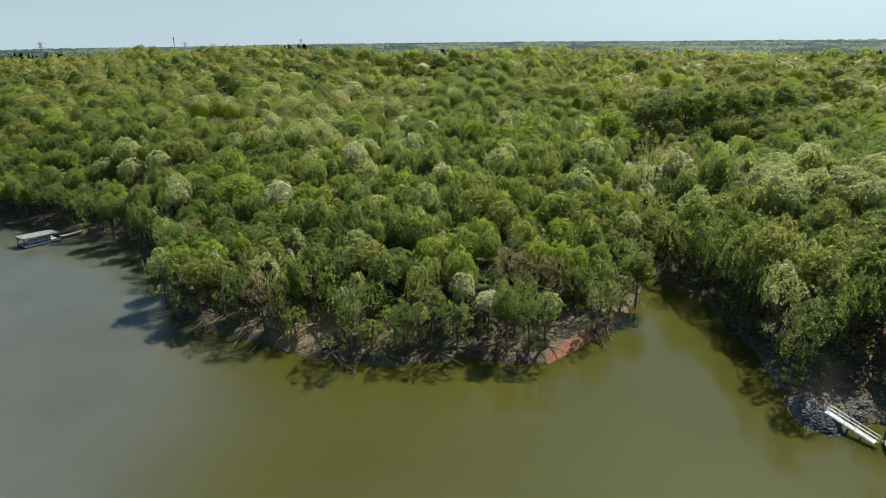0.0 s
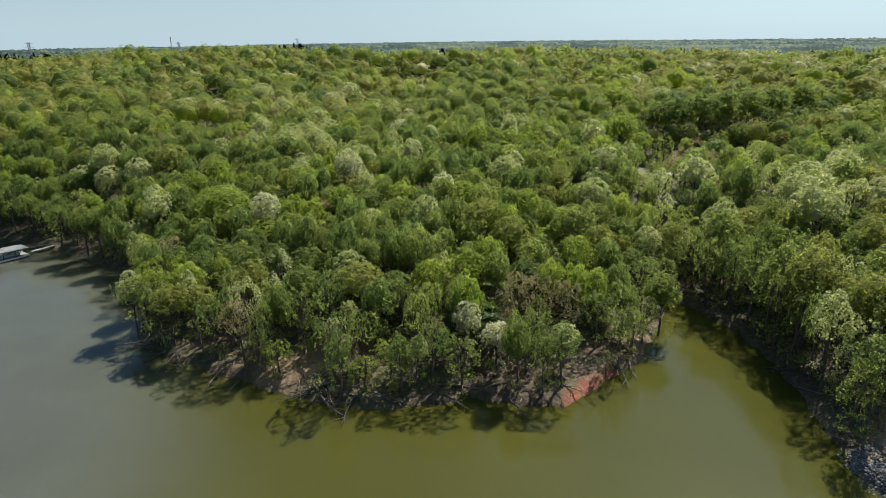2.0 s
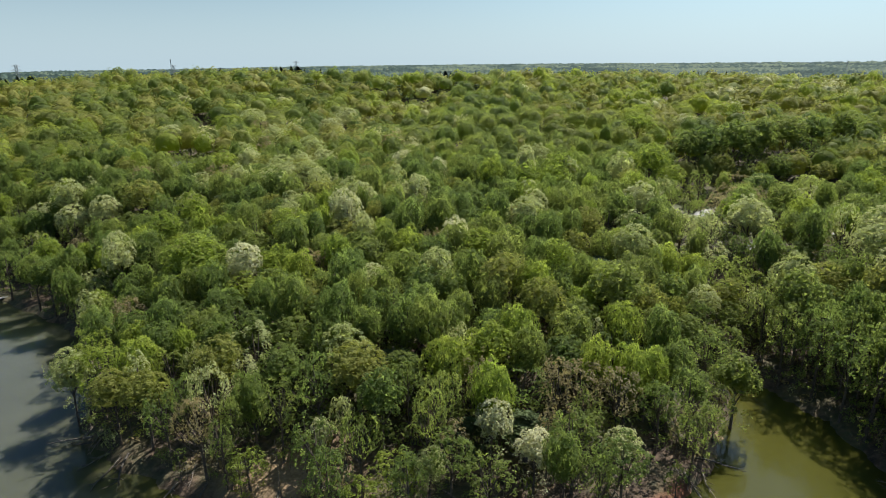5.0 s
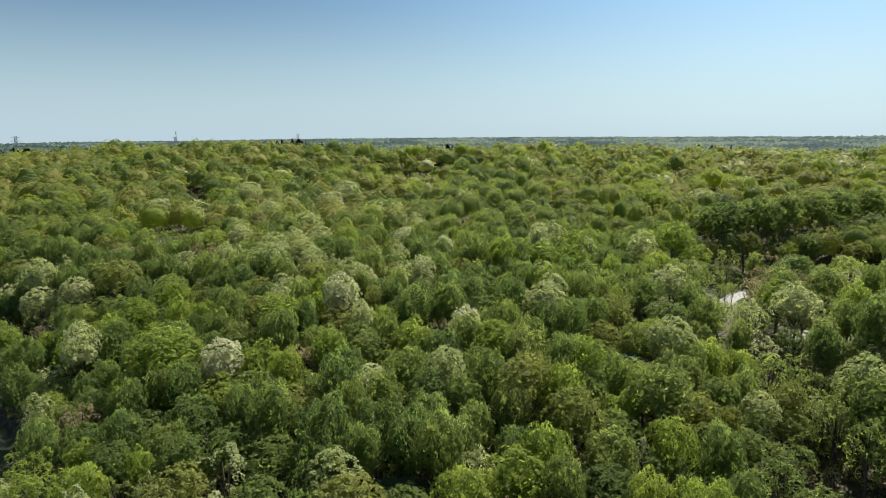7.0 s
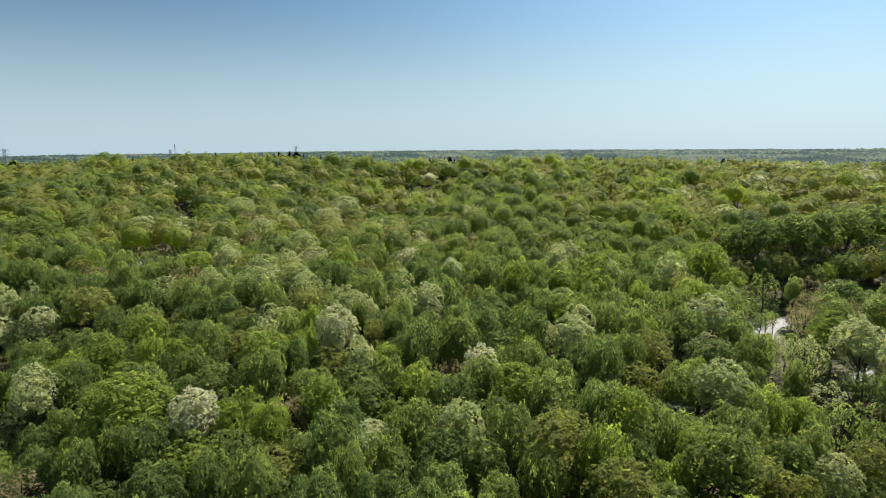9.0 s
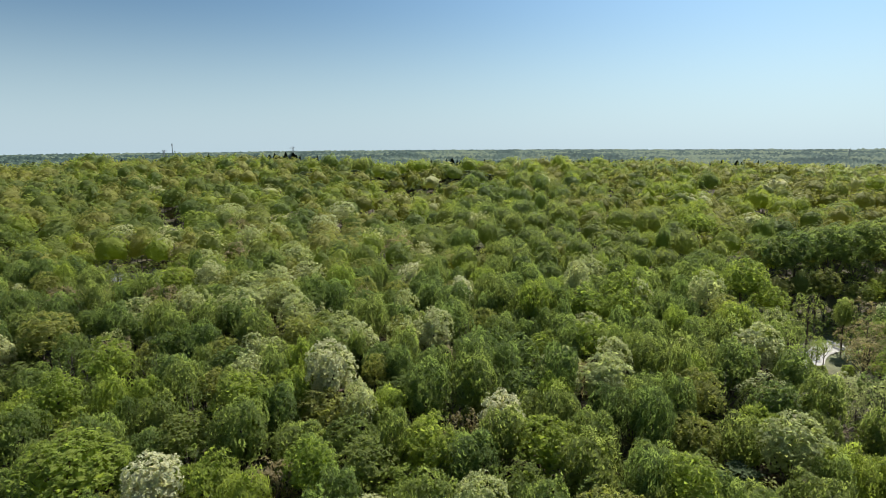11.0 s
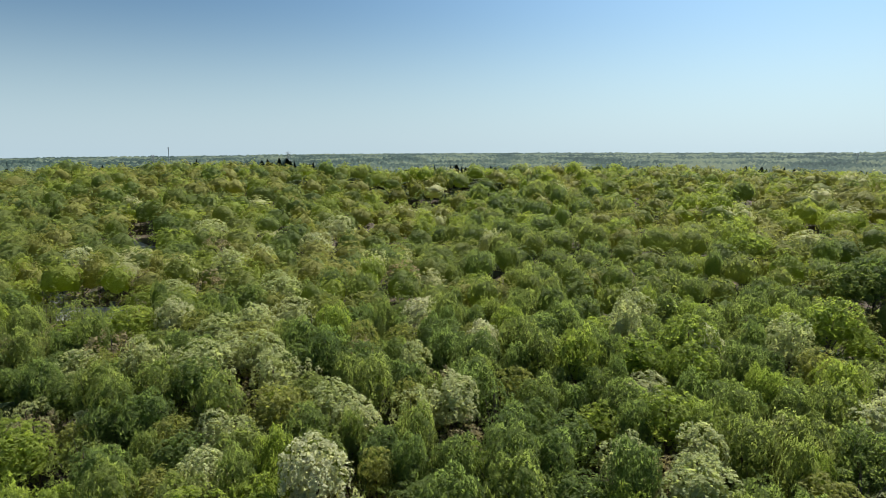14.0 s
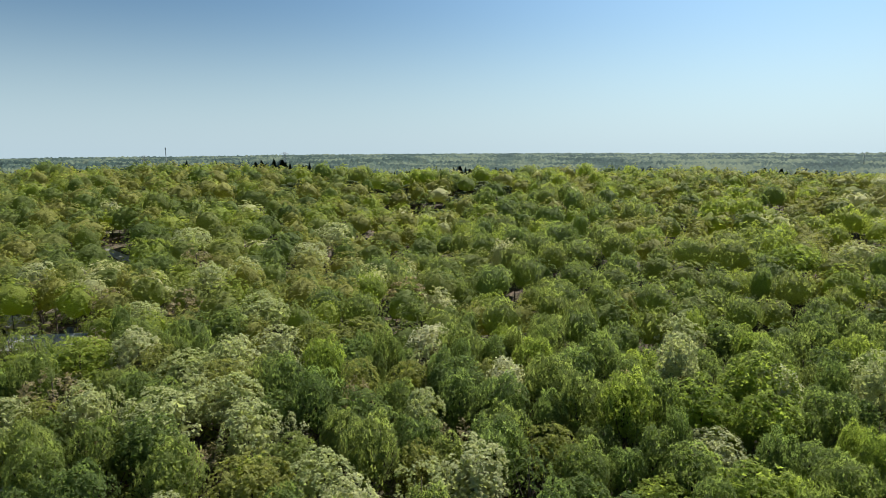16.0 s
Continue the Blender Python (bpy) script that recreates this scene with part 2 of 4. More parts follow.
def ramp01(v, a, b):
    v = np.clip((np.asarray(v, float) - a) / (b - a), 0, 1)
    return v * v * (3 - 2 * v)


def wave(x, y, size, seed):
    """A smooth, uneven field between -1 and 1."""
    rng = np.random.RandomState(seed)
    out = 0
    for j in range(7):
        a, f, ph = rng.uniform(0, 2 * np.pi), rng.uniform(0.6, 1.7), rng.uniform(0, 2 * np.pi)
        out = out + np.sin(2 * np.pi * f * (np.cos(a) * x + np.sin(a) * y) / size + ph)
    return out / 3.6


def inland(x, y):
    """Metres from the waterline: above 0 on land."""
    x, y = np.asarray(x, float), np.asarray(y, float)
    best = np.full(x.shape, 1e9)
    inside = np.zeros(x.shape, bool)
    for j in range(len(LAND)):
        (ax, ay), (bx, by) = LAND[j], LAND[(j + 1) % len(LAND)]
        dx, dy = bx - ax, by - ay
        if j < len(SHORE) - 1:
            s = np.clip(((x - ax) * dx + (y - ay) * dy) / (dx * dx + dy * dy), 0, 1)
            best = np.minimum(best, np.hypot(x - ax - s * dx, y - ay - s * dy))
        cross = (ay > y) != (by > y)
        with np.errstate(divide="ignore", invalid="ignore"):
            inside ^= cross & (x < dx * (y - ay) / (dy if dy else 1e-9) + ax)
    return np.where(inside, best, -best)


HILL_Y = [0, 85, 140, 200, 260, 320, 400, 440, 520, 700, 1000, 2000, 3500, 4700, 6000]
HILL_Z = [1, 2.2, 7.8, 12.8, 18, 24.2, 31.2, 31.6, 25, 13, 9, 11, 15, 20, 22]


def land_z(x, y, d=None):
    x, y = np.asarray(x, float), np.asarray(y, float)
    d = inland(x, y) if d is None else d
    far = np.hypot(x * 0.75, y)
    z = np.interp(np.where(y > 300, np.maximum(y, far * 0.97), y), HILL_Y, HILL_Z)
    z = z - 8.5 * np.exp(-(((x + 18) / 38) ** 2)) * ramp01(y, 225, 320) * (1 - ramp01(y, 370, 430))
    z = z - 5.0 * ramp01(x, 90, 260) * ramp01(y, 330, 450) * (1 - ramp01(y, 800, 1500))
    z = z + 2.5 * np.exp(-(((x + 140) / 50) ** 2 + ((y - 380) / 60) ** 2)) + 2.2 * np.exp(-(((x + 92) / 24) ** 2 + ((y - 236) / 18) ** 2))
    z = z - 6.0 * np.exp(-(((x - 106) / 42) ** 2 + ((y - 216) / 24) ** 2))
    z = z + (1.5 + 2.5 * ramp01(-x, 40, 130) - 5.5 * ramp01(-x, 165, 290)) * ramp01(y, 330, 420) * (1 - ramp01(y, 500, 620))
    z = z + 5.0 * ramp01(x, 60, 82) * (1 - ramp01(y, 130, 190)) - 16 * ramp01(-x, 300, 2500) * ramp01(y, 1000, 3000)
    z = z + wave(x, y, 90, 3) * 0.9 * ramp01(d, 10, 60) + (wave(x * 0.35, y, 700, 5) * 7.0 + wave(x * 0.5, y, 260, 6) * 2.5) * ramp01(y, 700, 1500) * (1 - 0.6 * ramp01(y, 3500, 4900))
    shore_d = d + (0.75 * wave(x, y, 9, 17) + 0.40 * wave(x, y, 4, 18)) * (1 - ramp01(np.abs(d), 4, 10))
    bank = np.interp(shore_d, [-30, -6, -1.5, 0, 0.7, 2.2, 9, 30], [-4, -2.2, -0.5, 0.0, 0.55, 1.1, 1.7, 3.5])
    rough = 0.16 * np.sin(x * 1.9 + 1.3 * np.sin(y * 0.9)) * np.sin(y * 2.1 + np.sin(x * 1.1)) * ramp01(d, 0.5, 3)
    return bank * (1 - ramp01(d, 5, 45)) + z * ramp01(d, 5, 45) + rough


def near_line(x, y, a, b, width):
    dx, dy = b[0] - a[0], b[1] - a[1]
    s = np.clip(((x - a[0]) * dx + (y - a[1]) * dy) / (dx * dx + dy * dy), 0, 1)
    return np.exp(-(np.hypot(x - a[0] - s * dx, y - a[1] - s * dy) / width) ** 2)


def axis(lo, a, b, hi, step, grow):
    mid = list(np.arange(a, b + step, step))
    s, v = step, mid[-1]
    while v < hi:
        s *= grow
        v += s
        mid.append(min(v, hi))
    s, v = step, mid[0]
    while v > lo:
        s *= grow
        v -= s
        mid.insert(0, max(v, lo))
    return np.array(mid)


def build_ground():
    xs, ys = axis(-5000, -125, 85, 5000, 1.05, 1.12), axis(-500, 56, 165, 4950, 1.05, 1.05)
    X, Y = np.meshgrid(xs, ys)
    D = inland(X, Y)
    Z = land_z(X, Y, D)
    n, m = X.shape
    idx = np.arange(n * m).reshape(n, m)
    faces = np.stack([idx[:-1, :-1], idx[:-1, 1:], idx[1:, 1:], idx[1:, :-1]], -1).reshape(-1, 4)
    jag = 0.7 + 0.3 * wave(X, Y, 6, 9)
    clay = np.clip(1.5 * near_line(X, Y, (19.5, 83.0), (28.8, 91.4), 1.25) * jag, 0, 1)
    sand = np.clip(1.4 * near_line(X, Y, (-27, 92), (-20, 95), 5.0) * jag + near_line(X, Y, (36, 99), (38, 103), 2.2) + 1.3 * near_line(X, Y, (57.5, 67), (66, 78), 2.2) * jag, 0, 1)
    grass = np.clip(1.2 * np.exp(-(((X - 94) / 30) ** 2 + ((Y - 200) / 26) ** 2)) + np.exp(-(((X + 90) / 16) ** 2 + ((Y - 226) / 9) ** 2)), 0, 1)
    me = mesh_of("ground", np.stack([X, Y, Z], -1).reshape(-1, 3), faces, FLOOR, {"clay": clay.ravel(), "sand": sand.ravel(), "grass": grass.ravel()}, True)
    thing("ground", "brown leaf-littered forest floor with a red clay bank at the lake", "ground", kind="structure", data=me)
    xs, ys = axis(-2000, -180, 110, 2000, 4.0, 1.3), axis(-1000, -10, 190, 700, 4.0, 1.3)
    X, Y = np.meshgrid(xs, ys)
    n, m = X.shape
    idx = np.arange(n * m).reshape(n, m)
    faces = np.stack([idx[:-1, :-1], idx[:-1, 1:], idx[1:, 1:], idx[1:, :-1]], -1).reshape(-1, 4)
    # deep weights the painted grey sky sheen, strongest on the west water; not depth
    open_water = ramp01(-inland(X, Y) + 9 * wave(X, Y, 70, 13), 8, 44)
    west_sheen = ramp01(-0.31 * (Y - 50) - 34 - X + 5 * wave(X, Y, 50, 14), -22, 24)
    deep = np.maximum(0.13 * open_water, west_sheen * (0.55 + 0.45 * ramp01(-inland(X, Y), 0, 10)))
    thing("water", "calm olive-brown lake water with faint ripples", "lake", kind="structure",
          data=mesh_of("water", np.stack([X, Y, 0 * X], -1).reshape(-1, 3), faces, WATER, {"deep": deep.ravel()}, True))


build_ground()

# ---- trees ----
TALL, WIDE = 19.0, 3.8      # every tree mesh is made at this height and crown radius, then scaled


def leaves(points, normals, size, rng, long=1.0, along=None):
    """A triangle for each leaf clump, facing its normal; long ones are narrow and follow their twig."""
    n = len(points)
    normals = normals / (np.linalg.norm(normals, axis=1, keepdims=True) + 1e-9)
    up = np.tile((0.0, 0.0, 1.0), (n, 1)) if along is None else along
    up = up + rng.normal(0, 0.22 if long > 1.2 else 1.2, (n, 3))
    a = up - (up * normals).sum(1, keepdims=True) * normals
    a /= np.linalg.norm(a, axis=1, keepdims=True) + 1e-9
    b = np.cross(normals, a)
    s = size * rng.uniform(0.6, 1.35, (n, 1))
    w = 0.55 if long < 1.2 else 0.36
    v = np.empty((n, 3, 3))
    v[:, 0] = points + a * s * 0.66 * long
    v[:, 1] = points - a * s * 0.40 * long + b * s * w
    v[:, 2] = points - a * s * 0.40 * long - b * s * w
    return v.reshape(-1, 3)


def sphere(n, rng):
    d = rng.normal(size=(n, 3))
    return d / np.linalg.norm(d, axis=1, keepdims=True)


def ico(level):
    """Corners and triangles of a round net."""
    bm = bmesh.new()
    bmesh.ops.create_icosphere(bm, subdivisions=level, radius=1.0)
    bm.verts.ensure_lookup_table()
    v, t = np.array([x.co for x in bm.verts]), np.array([[x.index for x in q.verts] for q in bm.faces])
    bm.free()
    return v, t


NETS = {level: ico(level) for level in (1, 2)}


def lobe_set(rng, count, low, small, large, loose=0.86):
    """Centres and radii of the round boughs that make up a crown, in a crown of radius 1."""
    k = np.arange(count) + 0.5
    z = 1 - (1 - low) * k / count
    az = k * 2.39996 + rng.uniform(0, 6.28) + rng.normal(0, 0.25, count)
    z = np.clip(z + rng.normal(0, 0.07, count), -1, 1)
    d = np.stack([np.sqrt(1 - z * z) * np.cos(az), np.sqrt(1 - z * z) * np.sin(az), z], -1)
    r = rng.uniform(small, large, count)
    return d * ((1 - r) * rng.uniform(loose, 1.04, count))[:, None], r


def lobe_reach(d, hubs, r):
    """How far out the outermost bough lies in the directions d."""
    along = d @ hubs.T
    off = (hubs ** 2).sum(1)[None] - along ** 2
    out = np.where(off < r ** 2, along + np.sqrt(np.maximum(r ** 2 - off, 0)), 0.0).max(1)
    return np.maximum(out, 0.42)


def crown_dome(rng, n, size, clumps=20, low=0.46, level=2, loose=0.06, flat=0.5, ruffle=0.35, heart=0.74, lobe=(0.24, 0.40), open_=0.0, spray=11, puff=0.105, solid=False):
    """A domed crown: round boughs set all over with small domed sprays of leaves, with gaps down to a shaded heart."""
    up = TALL * (1 - low) / 2
    mid = TALL - up
    hubs, r = lobe_set(rng, clumps, -0.45 if flat < 0.9 else -0.75, *lobe, 0.86 if level else 0.55)
    size3 = np.array([WIDE * rng.uniform(0.92, 1.12), WIDE * rng.uniform(0.92, 1.12), up])
    flatten = lambda d: np.where(d[:, 2:] < 0, (1, 1, flat), (1, 1, 1))
    m = max(n // spray, 10)
    big = m * 12
    who = rng.choice(clumps, big, p=r ** 2 / (r ** 2).sum())
    q = sphere(big, rng)
    pts = hubs[who] + q * (r[who] * rng.uniform(0.84, 1.10, big))[:, None]
    deep = np.linalg.norm(pts[:, None] - hubs[None], axis=2) / r[None]
    deep[np.arange(big), who] = 9
    good = (deep.min(1) > 0.92) & ((q[:, 2] > -0.3) | (rng.rand(big) < 0.25)) & ((pts * q).sum(1) > 0)
    if open_:
        good &= (pts / np.linalg.norm(pts, axis=1, keepdims=True) @ sphere(9, rng).T).max(1) < 1 - open_
    pick = np.flatnonzero(good)[:m]
    q, pts = q[pick], pts[pick]
    grow = puff * rng.uniform(0.6, 1.3, len(pick))
    who = rng.randint(len(pick), size=n)
    out = 0.6 * q[who] + 0.3 * pts[who] + (0, 0, 0.3)
    out /= np.linalg.norm(out, axis=1, keepdims=True)
    cap = sphere(n, rng)
    cap += out * (0.15 - np.minimum((cap * out).sum(1, keepdims=True), 0.15)) * 1.6
    cap /= np.linalg.norm(cap, axis=1, keepdims=True)
    pts = pts[who] + cap * grow[who][:, None] * rng.uniform(0.75, 1.1, (n, 1))
    face = 0.8 * cap + 0.6 * out + rng.normal(0, ruffle, (n, 3))
    pts = pts * size3 * flatten(pts) + (0, 0, mid)
    k = int(n * loose)
    az, drop = rng.uniform(0, 6.28, 7), rng.uniform(max(low - 0.22, 0.10), low + 0.02, 7)
    boughs = np.stack([np.cos(az) * WIDE * 0.6, np.sin(az) * WIDE * 0.6, TALL * drop], -1)
    pts[:k] = boughs[rng.randint(7, size=k)] + rng.normal(0, 0.42, (k, 3)) * (1, 1, 0.7)
    v = leaves(pts, face, size, rng)
    if solid:
        net = NETS[level][0]
        return v, None, net * (lobe_reach(net, hubs, r)[:, None] * heart + rng.normal(0, 0.012, (len(net), 1))) * size3 * flatten(net) + (0, 0, mid)
    if level:
        d = sphere(460, rng)
        inner = d * (lobe_reach(d, hubs, r) * heart * rng.uniform(0.72, 1.0, len(d)))[:, None] * size3 * flatten(d) + (0, 0, mid)
        v = np.concatenate([v, leaves(inner, d + rng.normal(0, 0.55, d.shape), 0.8, rng)])
    tips = np.concatenate([hubs[hubs[:, 2] > -0.2] * size3 + (0, 0, mid), boughs])
    return v, tips


def crown_plume(rng, n, size, stems=13, low=0.32, level=2, ruffle=0.30, heart=0.78, thin=0.0, solid=False):
    """An egg-shaped crown, ridged by its rising limbs, of fine upright sprays."""
    up = TALL * (1 - low) / 2
    mid = TALL - up
    az = np.arange(stems) * 2.39996 + rng.normal(0, 0.3, stems)
    z = 0.95 - 1.25 * (np.arange(stems) + 0.5) / stems
    hubs = np.stack([np.sqrt(1 - z * z) * np.cos(az), np.sqrt(1 - z * z) * np.sin(az), z], -1)
    jut = rng.uniform(0.75, 1.06, stems)
    size3 = np.array([WIDE * rng.uniform(0.9, 1.1), WIDE * rng.uniform(0.9, 1.1), up])

    def reach(d):
        stretched = (d[:, None] - hubs[None]) * (1, 1, 0.55)
        near = np.exp(-((np.linalg.norm(stretched, axis=2) / 0.42) ** 2)) * jut
        return (0.62 + 0.40 * near.max(1))[:, None] * np.where(d[:, 2:] < 0.1, 1 - 0.45 * (d[:, 2:] - 0.1) ** 2, 1.0)

    q = sphere(n, rng)
    low_side = (q[:, 2] < -0.25) & (rng.rand(n) < 0.7)
    q[low_side, 2] *= -1
    if thin:
        gaps = sphere(12, rng)
        bare = (q @ gaps.T).max(1) > 1 - thin
        q[bare] = q[np.flatnonzero(~bare)[rng.randint((~bare).sum(), size=bare.sum())]] + rng.normal(0, 0.03, (bare.sum(), 3))
        q /= np.linalg.norm(q, axis=1, keepdims=True)
    tuft = sphere(n // 9, rng)
    who = np.concatenate([np.argmax(q[j:j + 500] @ tuft.T, axis=1) for j in range(0, n, 500)])
    lift = rng.uniform(-0.09, 0.07, len(tuft))[who][:, None] + rng.normal(0, 0.02, (n, 1))
    pts = q * (reach(q) + lift) * size3 + (0, 0, mid)
    rise = np.concatenate([q[:, :2] * 0.75, np.ones((n, 1))], 1)
    v = leaves(pts, q * (1, 1, 0.5) + 1.2 * (tuft[who] - q) + rng.normal(0, ruffle, (n, 3)), size, rng, 1.9, rise)
    if solid:
        net = NETS[level][0]
        return v, None, net * (reach(net) * heart + rng.normal(0, 0.03, (len(net), 1))) * size3 + (0, 0, mid)
    if level:
        d = sphere(110 * level + 60, rng)
        inner = d * reach(d) * (heart * rng.uniform(0.72, 1.0, (len(d), 1))) * size3 + (0, 0, mid)
        v = np.concatenate([v, leaves(inner, d + rng.normal(0, 0.5, d.shape), 1.0, rng, 1.5)])
    return v, hubs * 0.85 * size3 + (0, 0, mid)


def crown_pine(rng, n, size, stems=26):
    """Flat tufts of needles on a bare mast."""
    z = rng.uniform(0.5, 1.0, stems)
    az = rng.uniform(0, 2 * np.pi, stems)
    reach = WIDE * (1.12 - z) * 1.7 * rng.uniform(0.5, 1.0, stems)
    c = np.stack([np.cos(az) * reach, np.sin(az) * reach, TALL * z * 0.985], -1)
    who = rng.choice(stems, n)
    pts = c[who] * np.concatenate([rng.uniform(0.35, 1.1, (n, 1))] * 2 + [np.ones((n, 1))], 1) + sphere(n, rng) * rng.uniform(0.2, 1.0, (n, 1)) * (0.9, 0.9, 0.5)
    return leaves(pts, rng.normal(size=(n, 3)) + (0, 0, 0.8), size, rng), c


def trunk_mesh(name, rng, tips, limbs, thick=0.26, sides=5):
    lean = rng.normal(0, 0.25, 2)
    hs = np.array([-0.6, 0.0, 0.25, 0.55, 0.85]) * TALL
    hs[0] = -0.6
    bent = [np.array([lean[0] * (h / TALL) ** 2 * 2 + 0.12 * math.sin(h), lean[1] * (h / TALL) ** 2 * 2, h]) for h in hs]
    paths = [(bent, [thick * 1.5, thick * 1.1, thick * 0.8, thick * 0.55, thick * 0.15])]
    for tip in tips[rng.permutation(len(tips))[:limbs]]:
        z0 = max(0.22 * TALL, min(tip[2] * 0.62, 0.72 * TALL)) * rng.uniform(0.8, 1.0)
        root = np.array([np.interp(z0, hs, [b[0] for b in bent]), np.interp(z0, hs, [b[1] for b in bent]), z0])
        midp = root * 0.5 + tip * 0.5 + np.array([0, 0, -0.5]) + rng.normal(0, 0.25, 3)
        paths.append(([root, midp, tip], [thick * 0.42, thick * 0.28, thick * 0.06]))
    v, q = tubes(paths, sides, True)
    return mesh_of(name, v, q, BARK, smooth=True)


def tri_mesh(name, v, material, tint=None):
    return mesh_of(name, v, np.arange(len(v)).reshape(-1, 3), material, tint)


KINDS = {  # shape, leaf colour, name, label
    "oak": ("dome", "green", "oak_tree", "broad green oak with a rounded clumpy crown in woodland"),
    "poplar": ("plume", "green", "poplar_tree", "tall upright fresh green poplar with feathery sprays"),
    "ash": ("plume", "green", "ash_tree", "slender green ash with an egg-shaped airy crown"),
    "lime": ("dome", "lime", "maple_tree", "bright lime-green maple with a dense domed crown"),
    "limeplume": ("plume", "lime", "maple_tree", "bright yellow-green upright maple in young leaf"),
    "pale": ("dome", "pale", "beech_tree", "pale silvery-green tree with a rounded budding crown"),
    "white": ("dome", "white", "flowering_tree", "creamy white blossoming tree among green trees"),
    "bud": ("sparse", "bud", "budding_tree", "reddish-brown budding tree with thin foliage"),
    "olive": ("dome", "olive", "hickory_tree", "yellow-olive tree with a rounded spring crown"),
    "thin": ("sparse", "green", "thin_tree", "thinly leafed green tree with bare limbs showing"),
    "greybud": ("sparse", "pale", "birch_tree", "grey-green tree with sparse pale new leaves"),
    "grove": ("deep", "green", "oak_tree", "tall dense oak with a deep leafy crown at a clearing"),
    "edge": ("edge", "green", "alder_tree", "green alder with a bare lower trunk on the lake bank"),
    "edgelime": ("edge", "lime", "maple_tree", "bright yellow-green young maple low on the lake bank"),
    "edgepale": ("edge", "pale", "willow_tree", "pale grey-green willow with an airy crown at the water"),
    "pine": ("pine", "pine", "pine_tree", "dark green pine with a bare trunk"),
}
VARIANTS = {}


def variants(kind):
    """Crown and trunk meshes of a kind, made once."""
    if kind in VARIANTS:
        return VARIANTS[kind]
    shape, colour = KINDS[kind][:2]
    out = []
    for j in range(4 if shape in ("dome", "plume") else 3):
        rng = np.random.RandomState(100 * sorted(KINDS).index(kind) + j)
        if shape == "dome":
            v, tips = crown_dome(rng, 2700, 0.29, clumps=18 + 4 * j, low=0.30 + 0.04 * j, flat=0.7)
            limbs = 8
        elif shape == "plume":
            v, tips = crown_plume(rng, 3100, 0.27, stems=11 + 2 * j, low=0.16 + 0.04 * j)
            limbs = 10
        elif shape == "sparse":
            v, tips = crown_plume(rng, 1500, 0.24, stems=14, level=0, thin=0.05) if j % 2 else crown_dome(rng, 1600, 0.26, clumps=28, low=0.26, level=0, loose=0.12, flat=0.95, lobe=(0.13, 0.27), open_=0.05)
            limbs = 14
        elif shape == "deep":
            v, tips = crown_dome(rng, 3000, 0.31, clumps=30, low=0.36, flat=0.8, loose=0.08)
            limbs = 7
        elif shape == "edge":
            v, tips = crown_dome(rng, 2100, 0.27, clumps=30, low=0.20 + 0.06 * j, level=0, loose=0.10, flat=0.95, lobe=(0.13, 0.27), open_=0.03)
            limbs = 10
        else:
            v, tips = crown_pine(rng, 1500, 0.42)
            limbs = 9
        out.append((tri_mesh("crown", v, LEAVES[colour]), trunk_mesh("trunk", rng, tips, limbs, 0.30 if shape == "pine" else 0.25)))
    VARIANTS[kind] = out
    return out


def plant(kind, x, y, z, height, radius, rng):
    crown, trunk = variants(kind)[rng.randint(len(variants(kind)))]
    _, _, name, label = KINDS[kind]
    m = Matrix.LocRotScale((x, y, z), Euler((rng.normal(0, 0.03), rng.normal(0, 0.03), rng.uniform(0, 6.28))), (radius / WIDE, radius / WIDE, height / TALL))
    tree = thing(name, label, "pine tree" if kind == "pine" else "tree", "woodland trees", at=m)
    part("trunk", trunk, tree)
    part("crown", crown, tree)


# Trees that stand out: x, y, height of the top above the lake, crown radius
WHITE_TREES = [(0.0, 151, 22.2, 3.1), (-23.5, 159, 27.2, 3.7), (-14.4, 219, 27.6, 4.4), (33.4, 197.6, 27.8, 3.3), (-3.5, 202, 27.5, 2.9),
               (3.3, 92.6, 12.6, 2.6), (8.6, 89.5, 10.5, 2.7), (-41.5, 137, 20.8, 3.6), (-18.5, 94, 9.5, 1.5)]
PALE_TREES = [(-25.2, 177, 26, 4.0), (-70, 231, 28.6, 4.2), (18.9, 164.6, 25.2, 3.4), (21.7, 204.5, 30.2, 3.2), (-62, 212.5, 28.8, 4.0), (-17.7, 353, 33, 5.0), (-49.5, 287, 32, 6.0), (-65, 253, 32.2, 4.6),
              (49.6, 200, 28.7, 3.8), (37.2, 144, 21.8, 4.2), (78, 121, 27, 5.0), (-104, 186, 24.5, 4.4), (-10, 178.5, 26.6, 4.2), (-48.5, 190.3, 27.6, 4.8), (-45.5, 208, 28.6, 3.6), (-46, 229, 30.6, 5.2),
              (-83, 290, 35.5, 6.5), (-102, 251, 33, 4.6), (-47.4, 314, 34, 6.0), (-15.2, 192, 27.2, 3.0), (-4.2, 131, 21.6, 3.6), (46, 172, 25, 4.6), (-22, 173, 25.4, 3.2)]
PALE_EAST = [(87, 142, 25.6, 5.0), (102.6, 154, 26.4, 5.2), (95, 127, 25.2, 5.2), (66, 156, 24.8, 4.4), (93, 115, 25, 4.8), (79, 133, 25, 4.4), (110, 138, 26, 5.0)]
PALE_SHORE = [(-50.5, 204, 28, 4.4), (-60, 261, 32, 4.4), (-41, 195, 27.8, 4.2), (-36.4, 188, 26.8, 3.6), (-59.5, 193, 27, 3.2), (20.1, 91.3, 9.0, 2.6), (-4.6, 88.9, 8.0, 2.2), (-60.0, 108, 12.6, 3.0), (62, 129, 20, 4.0), (69, 159, 21, 4.2), (-71, 148.7, 20, 3.4)]
